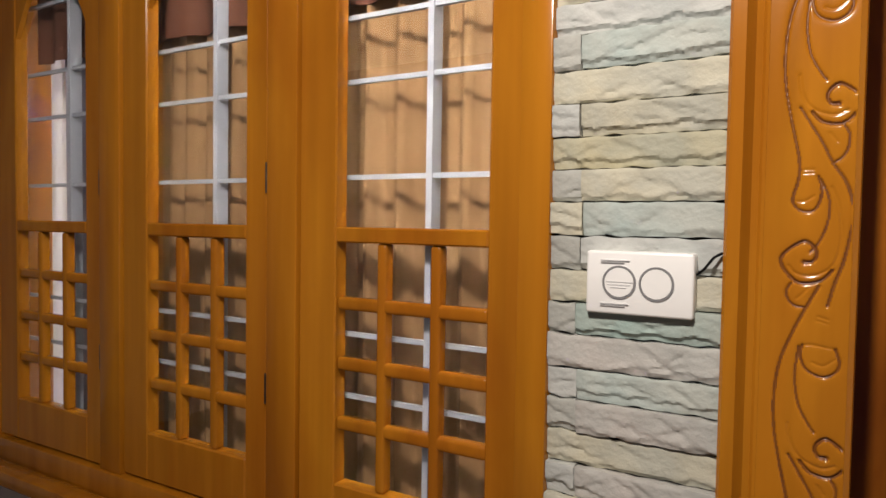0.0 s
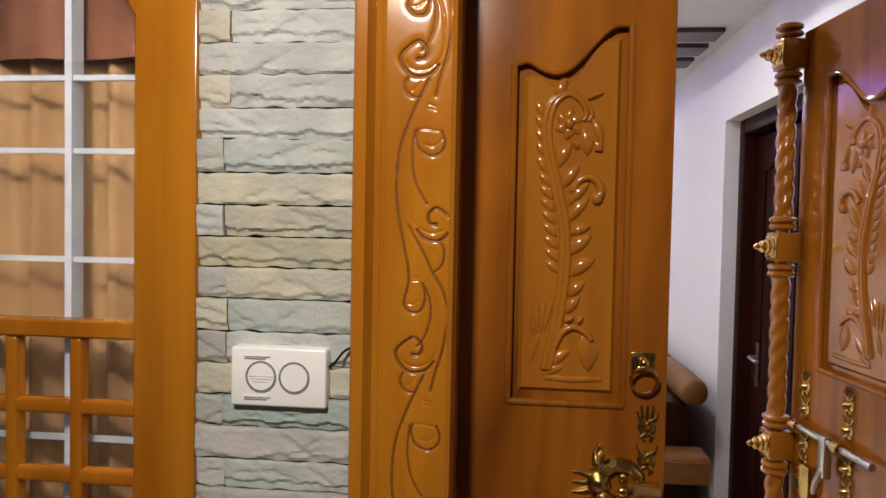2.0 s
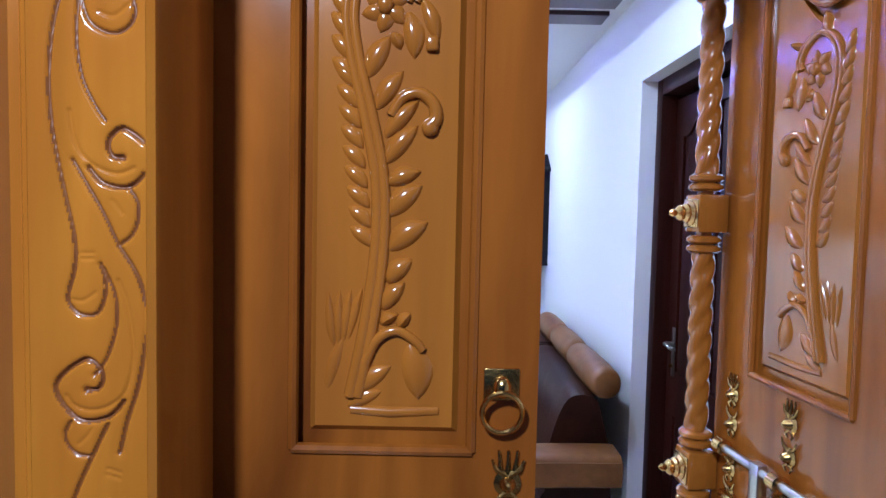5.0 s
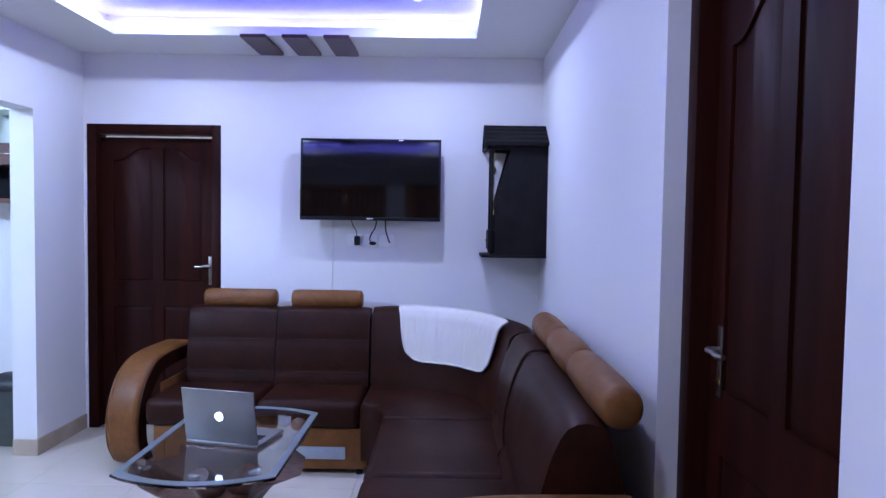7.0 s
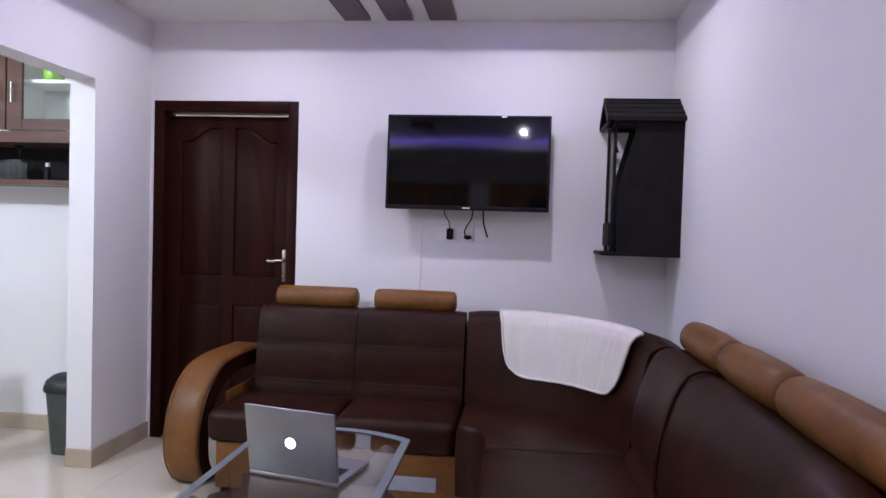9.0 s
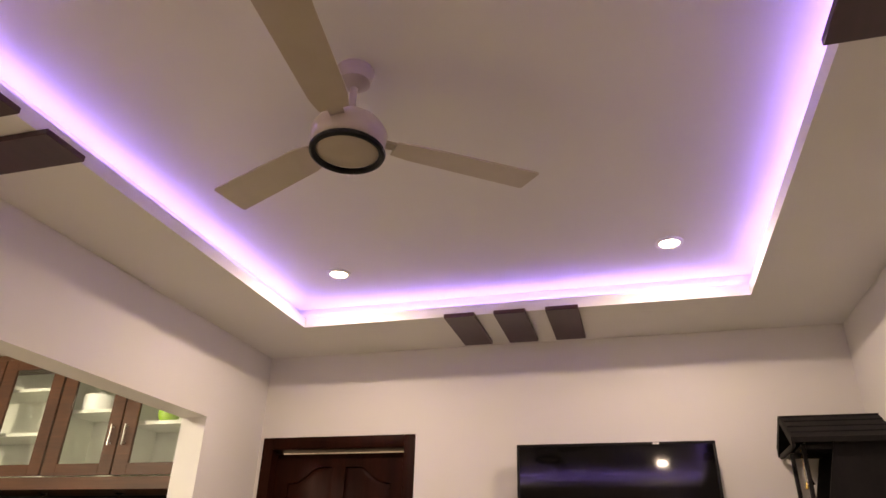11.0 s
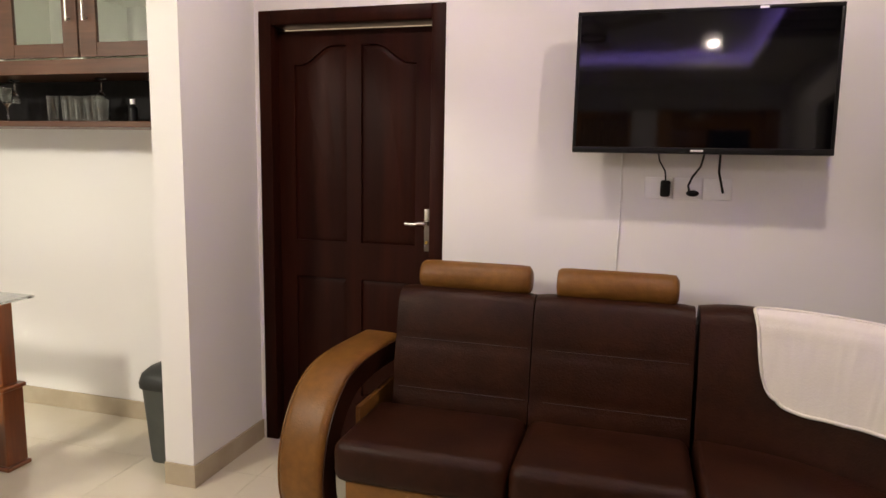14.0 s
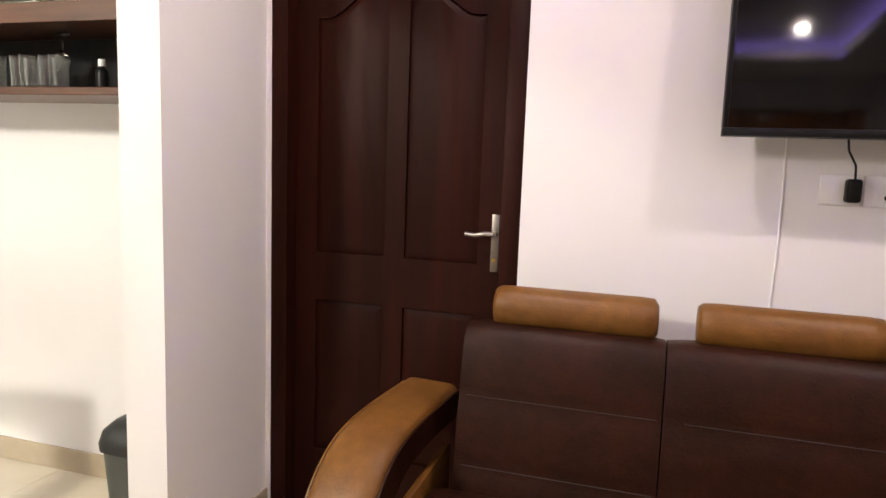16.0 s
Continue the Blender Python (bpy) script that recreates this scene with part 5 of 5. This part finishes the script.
for y in (Y0 + 0.004, Y1 - 0.022):
    part("post", boxes((X0, X0 + 0.016, y, y + 0.018, Z0, Z1), bevel=0.002), EBONY, shrine)
    bm = boxes((X0 + 0.016, X0 + 0.13, y, y + 0.012, Z1 - 0.022, Z1))
    part("top_rail", bm, EBONY, shrine)
dr = part("drawer", boxes((X0 - 0.012, X0 + 0.06, Y0 + 0.02, Y1 - 0.02, Z0 + 0.03, Z0 + 0.155), bevel=0.003), EBONY, shrine, "small black drawer")
part("drawer_knob", ball(bmesh.new(), (X0 - 0.018, (Y0 + Y1) / 2, Z0 + 0.09), (0.008, 0.008, 0.008)), BRASS, dr, "brass knob")
yc, eave, ridge = (Y0 + Y1) / 2, 1.955, 2.080
for sgn in (-1, 1):
    for k in range(4):
        t0, t1 = k / 4, (k + 1) / 4 + 0.04
        ya, yb = yc + sgn * (0.175 * (1 - t0)), yc + sgn * (0.175 * (1 - t1))
        za, zb = eave + (ridge - eave) * t0, eave + (ridge - eave) * t1
        bm = skin(bmesh.new(), [[(x, ya, za), (x, yb, zb), (x, yb, zb + 0.016), (x, ya, za + 0.022)] for x in (X0 - 0.035, X1)])
        part("roof_slat", bm, EBONY, shrine, smooth=0)
for sgn in (-1, 1):
    part("barge_board", skin(bmesh.new(), [[(x, yc + sgn * 0.178, eave - 0.022), (x, yc, ridge - 0.012), (x, yc, ridge + 0.022), (x, yc + sgn * 0.185, eave + 0.020)] for x in (X0 - 0.045, X0 - 0.033)]), EBONY, shrine, smooth=0)
part("gable_rail", boxes((X0 - 0.040, X0 - 0.026, Y0 - 0.02, Y1 + 0.015, eave - 0.02, eave), bevel=0.002), EBONY, shrine)
for y, z in ((yc - 0.06, 1.80), (yc + 0.02, 1.79), (yc - 0.05, 1.52)):
    bm = lathe(bmesh.new(), [(0.002, 0.03), (0.006, 0.024), (0.010, 0.008), (0.015, 0.0), (0.013, -0.002), (0.002, -0.003)], (X0 + 0.025, y, z), seg=14)
    tube(bm, [(X0 + 0.025, y, z + 0.03), (X0 + 0.025, y, Z1)], 0.0012, 5)
    part("bell", bm, BRASS, shrine, "small hanging brass bell")

# ---- ceiling fan ----
fan = thing("ceiling_fan", "cream three-blade ceiling fan hanging from the raised ceiling", "ceiling fan", (-1.135, 2.655, -0.03))
part("rod", cyl(bmesh.new(), (0, 0, 2.655), (0, 0, 1), 0.011, 0.16, 14), FAN, fan)
part("canopy", lathe(bmesh.new(), [(0.012, 2.675), (0.045, 2.695), (0.055, 2.7375), (0.002, 2.7375)], seg=24), FAN, fan)
part("motor", lathe(bmesh.new(), [(0.002, 2.455), (0.075, 2.458), (0.10, 2.475), (0.105, 2.52), (0.09, 2.545), (0.04, 2.575), (0.012, 2.58)], seg=32), FAN, fan, smooth=50)
part("trim_ring", tube(bmesh.new(), [(0.094 * math.cos(a), 0.094 * math.sin(a), 2.458) for a in (2 * math.pi * k / 40 for k in range(41))], 0.0095, 8), BLACK, fan, "black trim ring")
for k in range(3):
    bm = bmesh.new()
    prof = [(0.13, 0.040), (0.18, 0.050), (0.34, 0.055), (0.545, 0.061), (0.552, 0.057)]
    o = [(x, -w) for x, w in prof] + [(x, w) for x, w in prof[::-1]]
    skin(bm, [[(x, y, h) for x, y in o] for h in (-0.0025, 0.0025)])
    box(bm, 0.08, 0.20, -0.02, 0.02, 0.003, 0.010)
    bm.transform(pose(0, 0, 2.505, 0, 0, 36.4 + 120 * k) @ pose(0, 0, 0, 9, 0, 0))
    part("blade", bm, FAN, fan, smooth=30)

# ---- dining side, seen through the opening ----
KF, KX1 = 4.47, -2.72
ups = thing("wall_cupboard", "brown wooden wall cupboard with glazed doors and open shelf", "cupboard")
part("mid_rail", boxes((-4.70, KX1, KF + 0.005, KF + 0.04, 1.788, 1.855), bevel=0.002, seg=1), WALNUT, ups)
part("mid_board", boxes((-4.70, KX1 - 0.019, KF + 0.041, BACK, 1.79, 1.805)), WALNUT, ups)
part("top_board", boxes((-4.70, KX1, KF + 0.02, BACK, 2.561, 2.60), bevel=0.002, seg=1), WALNUT, ups)
part("side_board", boxes((KX1 - 0.018, KX1, KF + 0.041, BACK, 1.548, 2.56), bevel=0.002, seg=1), WALNUT, ups)
part("open_shelf", boxes((-4.70, KX1 - 0.019, KF + 0.005, BACK, 1.548, 1.575), bevel=0.003, seg=1), WALNUT, ups)
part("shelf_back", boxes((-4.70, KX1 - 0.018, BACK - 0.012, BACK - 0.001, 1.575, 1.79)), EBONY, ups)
part("inner_lining", boxes((-4.70, KX1 - 0.018, BACK - 0.012, BACK - 0.001, 1.806, 2.56), (-4.70, KX1 - 0.018, KF + 0.045, BACK - 0.012, 1.8055, 1.812), (KX1 - 0.024, KX1 - 0.0185, KF + 0.045, BACK - 0.012, 1.812, 2.56)), INNER, ups)
for a, b, z in ((-3.255, KX1 - 0.025, 2.145), (-3.735, -3.275, 2.225), (-4.69, -3.755, 2.10), (-4.69, -3.755, 2.37)):
    part("inner_shelf", boxes((a, b, KF + 0.07, BACK - 0.013, z, z + 0.02)), INNER, ups)
for x in (-3.265, -3.745):
    part("inner_partition", boxes((x - 0.009, x + 0.009, KF + 0.045, BACK - 0.013, 1.813, 2.56)), INNER, ups)
for k, (a, b) in enumerate(((-4.68, -4.225), (-4.215, -3.74), (-3.725, -3.258), (-3.248, -2.735))):
    d = part("cupboard_door", boxes((a, a + 0.095, KF, KF + 0.02, 1.862, 2.56), (b - 0.085, b, KF, KF + 0.02, 1.862, 2.56), (a + 0.095, b - 0.085, KF, KF + 0.02, 1.862, 1.925), (a + 0.095, b - 0.085, KF, KF + 0.02, 2.49, 2.56), bevel=0.002, seg=1), WALNUT, ups, smooth=30)
    pn = part("pane", boxes((a + 0.09, b - 0.08, KF + 0.008, KF + 0.012, 1.92, 2.495)), GLASS, d)
    pn.visible_shadow = False
    hx = b - 0.038 if k % 2 == 0 else a + 0.045
    bm = cyl(bmesh.new(), (hx, KF - 0.022, 2.075), (0, 0, 1), 0.005, 0.115, 10)
    for z in (2.03, 2.12):
        cyl(bm, (hx, KF - 0.011, z), (0, 1, 0), 0.004, 0.022, 8)
    part("handle", bm, STEEL, d, "steel bar handle")


def tumbler(x, y, z, h=0.115, r=0.030):
    t = part("tumbler", lathe(bmesh.new(), [(0.001, 0), (r * 0.85, 0), (r, h), (r - 0.0025, h), (r * 0.85 - 0.003, 0.008), (0.001, 0.008)], (x, y, z), seg=18), GLASS)
    return tagged(t, "clear glass tumbler standing on the open shelf", "glass", "glasses on the shelf")


for k in range(5):
    tumbler(-3.555 + 0.068 * k, 4.60 + 0.02 * (k % 2), 1.5755, 0.125)
for k in range(4):
    tumbler(-3.38 + 0.064 * k, 4.53, 1.5755, 0.10)
for x in (-3.88, -3.80, -4.08):
    g = part("stem_glass", lathe(bmesh.new(), [(0.001, 0), (0.030, 0.001), (0.028, 0.004), (0.004, 0.010), (0.004, 0.070), (0.022, 0.092), (0.030, 0.130), (0.026, 0.165), (0.024, 0.165), (0.027, 0.130), (0.019, 0.096), (0.001, 0.085)], (x, 4.56, 1.5755), seg=18), GLASS)
    tagged(g, "clear stemmed glass standing on the open shelf", "glass", "glasses on the shelf")
for x in (-3.86, -3.32):
    g = part("hanging_glass", lathe(bmesh.new(), [(0.001, 0), (0.028, -0.001), (0.026, -0.004), (0.004, -0.010), (0.004, -0.060), (0.022, -0.080), (0.028, -0.118), (0.026, -0.118), (0.019, -0.084), (0.001, -0.074)], (x, 4.66, 1.789), seg=16), GLASS)
    tagged(g, "clear stemmed glass hanging under the cupboard", "glass", "glasses on the shelf")
bot = thing("small_bottle", "small dark bottle with a white cap on the shelf", "bottle", (-3.085, 4.60, 1.5755))
part("flask", lathe(bmesh.new(), [(0.001, 0), (0.020, 0), (0.021, 0.06), (0.018, 0.072), (0.010, 0.078), (0.010, 0.084), (0.001, 0.084)], seg=18), BLACK, bot)
part("cap", cyl(bmesh.new(), (0, 0, 0.096), (0, 0, 1), 0.012, 0.024, 14), WHITE_PLASTIC, bot, "white cap")
tagged(part("green_bowl", lathe(bmesh.new(), [(0.001, 0), (0.036, 0.001), (0.054, 0.022), (0.060, 0.052), (0.056, 0.072), (0.040, 0.080), (0.006, 0.083), (0.001, 0.083)], (-3.065, 4.62, 2.1655), seg=26), GREEN), "glossy green lidded bowl inside the glazed cupboard", "bowl")
tagged(part("white_pot", lathe(bmesh.new(), [(0.001, 0), (0.085, 0.001), (0.095, 0.02), (0.098, 0.085), (0.090, 0.10), (0.03, 0.115), (0.012, 0.13), (0.001, 0.132)], (-3.59, 4.64, 2.2455), seg=28), WHITE_PLASTIC), "white lidded pot inside the glazed cupboard", "pot")

bin_t = thing("waste_bin", "tall grey plastic waste bin with black swing lid", "bin", (-2.83, 4.47, 0))
def squarish(rx, ry, z, n=28):
    return [(rx * math.copysign(abs(math.cos(a)) ** 0.5, math.cos(a)), ry * math.copysign(abs(math.sin(a)) ** 0.5, math.sin(a)), z) for a in (2 * math.pi * k / n for k in range(n))]
part("bucket", skin(bmesh.new(), [squarish(0.080, 0.075, 0.0), squarish(0.083, 0.078, 0.01), squarish(0.108, 0.10, 0.355), squarish(0.113, 0.105, 0.37)]), BIN, bin_t, smooth=50)
part("lid", skin(bmesh.new(), [squarish(0.118, 0.110, 0.362), squarish(0.120, 0.112, 0.385), squarish(0.112, 0.095, 0.425), squarish(0.085, 0.055, 0.452), squarish(0.05, 0.02, 0.460)]), BIN_LID, bin_t, "black lid", smooth=50)

dtab = thing("dining_table", "dark wooden dining table with a clear glass top", "dining table")
TX, TY = -3.475, 4.16
for x in (TX, -4.20):
    for y in (TY, 3.05):
        part("leg", boxes((x - 0.062, x + 0.062, y - 0.062, y + 0.062, 0.0, 0.02), (x - 0.052, x + 0.052, y - 0.052, y + 0.052, 0.02, 0.37), (x - 0.062, x + 0.062, y - 0.062, y + 0.062, 0.37, 0.39), (x - 0.038, x + 0.038, y - 0.038, y + 0.038, 0.39, 0.775), bevel=0.004, seg=1), TABLEWOOD, dtab, smooth=30)
for y in (TY, 3.05):
    o = [(-4.16, 0.66), (-4.16, 0.775), (TX - 0.04, 0.775), (TX - 0.04, 0.50), (TX - 0.10, 0.53), (TX - 0.16, 0.62), (TX - 0.26, 0.655)]
    part("apron", skin(bmesh.new(), [[(x, v, z) for x, z in o] for v in (y - 0.018, y + 0.018)]), TABLEWOOD, dtab, smooth=20)
dg = part("glass_top", boxes((-4.31, TX + 0.10, 2.95, TY + 0.10, 0.776, 0.788), bevel=0.002), GLASS_TABLE, dtab, "clear glass top")
dg.visible_shadow = False

def dining_chair(m):
    """Chair with raked posts, three rails, upholstered seat; built facing +x with its back at x = 0."""
    t = thing("dining_chair", "dark brown wooden dining chair drawn up to the glass table", "chair")
    rake = [(0.0, 0.0), (0.035, 0.25), (0.045, 0.46), (0.030, 0.72), (-0.005, 0.92), (-0.030, 1.075)]
    for y in (-0.205, 0.205):
        part("back_post", skin(bmesh.new(), [[(x - 0.019, y - 0.017, z), (x + 0.019, y - 0.017, z), (x + 0.019, y + 0.017, z), (x - 0.019, y + 0.017, z)] for x, z in (tuple(p) for p in smooth_line(rake, 5))]), TABLEWOOD, t, smooth=30)
        part("front_leg", boxes((0.41, 0.447, y - 0.018, y + 0.018, 0.0, 0.43), bevel=0.003, seg=1), TABLEWOOD, t)
        part("side_rail", boxes((0.058, 0.41, y - 0.011, y + 0.011, 0.375, 0.43), bevel=0.002, seg=1), TABLEWOOD, t)
    part("top_rail", skin(bmesh.new(), [[(x - 0.018 - 0.02 * math.cos(y * 7.5) + 0.02, y, 0.985), (x - 0.02 * math.cos(y * 7.5) + 0.02, y, 0.985), (x - 0.016 - 0.02 * math.cos(y * 7.5) + 0.02, y, 1.068), (x - 0.032 - 0.02 * math.cos(y * 7.5) + 0.02, y, 1.068)] for x, y in ((-0.008, -0.188 + 0.376 * k / 10) for k in range(11))]), TABLEWOOD, t, smooth=30)
    for y in (-0.10, 0.0, 0.10):
        part("back_slat", skin(bmesh.new(), [[(x - 0.006, y - 0.024, z), (x + 0.006, y - 0.024, z), (x + 0.006, y + 0.024, z), (x - 0.006, y + 0.024, z)] for x, z in ((0.040, 0.52), (0.028, 0.72), (0.002, 0.90), (-0.016, 0.990))]), TABLEWOOD, t, smooth=30)
    part("lower_rail", boxes((0.030, 0.052, -0.188, 0.188, 0.49, 0.53), bevel=0.003, seg=1), TABLEWOOD, t)
    part("seat_rail", boxes((0.415, 0.440, -0.187, 0.187, 0.375, 0.43), bevel=0.002, seg=1), TABLEWOOD, t)
    part("seat", boxes((0.066, 0.455, -0.215, 0.215, 0.431, 0.475), bevel=0.018, seg=3), LEATHER, t, "brown padded seat", smooth=60)
    t.matrix_basis = m
    return t


dining_chair(pose(-3.245, 3.645, 0, 0, 0, 180))

# ---- pieces last: stones of the strip, floor tiles ----
strip = structure("stone_strip", boxes((-0.876, -0.632, 0.0, 0.0195, 0.0, 2.95)), MORTAR, label="strip of split slate ledge stones")
strip.name = "stone_strip"


def ledge_stone(w, h, seed):
    """One split stone: slanting broken facets and uneven lips; front towards -y, origin at its lower left back."""
    nx, nz = max(10, int(w / 0.0034)), 15
    rnd_ = random.Random(seed)
    ox, oz = rnd_.uniform(0, 50), rnd_.uniform(0, 50)
    tip = rnd_.uniform(-0.05, 0.30)
    lip_at, lip_deep = rnd_.uniform(0.06, 0.26), rnd_.uniform(0.0025, 0.0062)
    cracks = [(rnd_.uniform(0.1, 0.8) * w, rnd_.uniform(0.35, 0.75) * h, rnd_.uniform(-0.75, 0.75), rnd_.uniform(0.018, 0.05)) for _ in range(1 + int(w / 0.09))]
    bm = bmesh.new()
    front = []
    for j in range(nz + 1):
        row = []
        for i in range(nx + 1):
            u, v = i / nx, j / nz
            x, z = w * u, h * v
            big = noise.noise((x * 9 + ox, z * 22 + oz, 0.0))
            fine = noise.noise((x * 60 + ox, z * 120 + oz, 9.0))
            d = 0.0180 + 0.0014 * big + 0.0007 * fine + tip * 0.010 * (v - 0.5)
            # broken lower lip
            lip = lip_at + 0.20 * noise.noise((x * 26 + ox, 1.0, oz)) + 0.08 * noise.noise((x * 90 + ox, 3.0, oz))
            d -= lip_deep * min(1.0, max(0.0, (lip - v) / 0.10 + 0.5))
            # chips that end along a slanting crack
            for cx, cz, sl, ln in cracks:
                if abs(x - cx) < ln:
                    e_ = z - (cz + sl * (x - cx) + 0.004 * noise.noise((x * 80, cz * 50, 2.0)))
                    if e_ < 0:
                        d -= 0.0034 * min(1.0, -e_ / 0.0034) * math.exp(e_ / 0.010) * (1 - ((x - cx) / ln) ** 2)
            if j in (0, nz):
                d -= 0.0014 + 0.0016 * noise.noise((x * 50 + ox, j, 2.0))
                z += 0.0032 * noise.noise((x * 38 + ox, j * 7.0, 5.0))
            elif j in (1, nz - 1):
                d -= 0.0003
                z += 0.0022 * noise.noise((x * 38 + ox, j * 7.0, 5.0))
            if i in (0, nx):
                d -= 0.0012
            row.append(bm.verts.new((x, -max(0.004, d), z)))
        front.append(row)
    for j in range(nz):
        for i in range(nx):
            bm.faces.new((front[j][i], front[j][i + 1], front[j + 1][i + 1], front[j + 1][i]))
    loop = front[0][:] + [r[-1] for r in front[1:]] + front[-1][-2::-1] + [r[0] for r in front[-2:0:-1]]
    back = [bm.verts.new((v.co.x, 0.0, v.co.z)) for v in loop]
    for i in range(len(loop)):
        j = (i + 1) % len(loop)
        bm.faces.new((loop[j], loop[i], back[i], back[j]))
    finish(bm, 28)
    me = bpy.data.meshes.new("stone")
    bm.to_mesh(me)
    bm.free()
    return me


# courses from the floor up: bed height, tone of the long stone, tone of the short end stone (None: one stone)
COURSES = [(2.008, STONE, None), (1.959, STONE, STONE_BUFF), (1.911, STONE, None), (1.861, STONE, STONE_BUFF), (1.814, STONE, None), (1.763, STONE_GREEN, STONE_GREY),
           (1.714, STONE_BUFF, None), (1.666, STONE_BUFF, STONE), (1.619, STONE_OCHRE, None), (1.571, STONE_BUFF, STONE_GREY), (1.521, STONE_GREEN, STONE_BUFF), (1.470, STONE, STONE_GREY),
           (1.422, STONE_BUFF, None), (1.375, STONE_TEAL, STONE_GREY), (1.325, STONE_PINK, None), (1.278, STONE_GREEN, STONE)][::-1]
rnd = random.Random(11)
while COURSES[0][0] > 0.06:
    COURSES.insert(0, (COURSES[0][0] - 0.0495 + rnd.uniform(-0.002, 0.002), rnd.choice((STONE, STONE_BUFF, STONE_GREEN, STONE_PINK)), rnd.choice((None, STONE_GREY, STONE))))
while COURSES[-1][0] < 2.88:
    COURSES.append((COURSES[-1][0] + 0.0495 + rnd.uniform(-0.002, 0.002), rnd.choice((STONE, STONE, STONE_BUFF)), rnd.choice((None, STONE_BUFF, STONE))))
for row, ((z, tone, end_tone), (z_next, _, _)) in enumerate(zip(COURSES, COURSES[1:])):
    cut = -0.876 + rnd.choice((0.046, 0.050, 0.043))
    for a, b, t in ((-0.876, cut, end_tone), (cut, -0.632, tone)) if end_tone else ((-0.876, -0.632, tone),):
        me = ledge_stone(b - a - 0.0012, z_next - z - 0.0024, row * 7 + int(a < -0.87))
        me.materials.append(t)
        st = new("stone", me)
        st.parent = strip
        st.location = (a + 0.0006, rnd.uniform(-0.007, 0.003), z + 0.0007)

tile_mesh = {}
def floor_tile(x0, x1, y0, y1, parent):
    key = (round(x1 - x0, 3), round(y1 - y0, 3))
    if key not in tile_mesh:
        bm = boxes((0, x1 - x0, 0, y1 - y0, -0.008, 0.0))
        me = bpy.data.meshes.new("tile")
        bm.to_mesh(me)
        bm.free()
        me.materials.append(TILE)
        tile_mesh[key] = me
    t = new("tile", tile_mesh[key])
    t.parent, t.location = parent, (x0, y0, 0)


floor_ob = bpy.data.objects["floor"]
xs = [-4.75 + 0.6 * k for k in range(9)] + [RIGHT]
ys = [FRONT_IN + 0.6 * k for k in range(8)] + [BACK]
for a, b in zip(xs, xs[1:]):
    for c, d in zip(ys, ys[1:]):
        floor_tile(a + 0.001, b - 0.001, c + 0.001, d - 0.001, floor_ob)
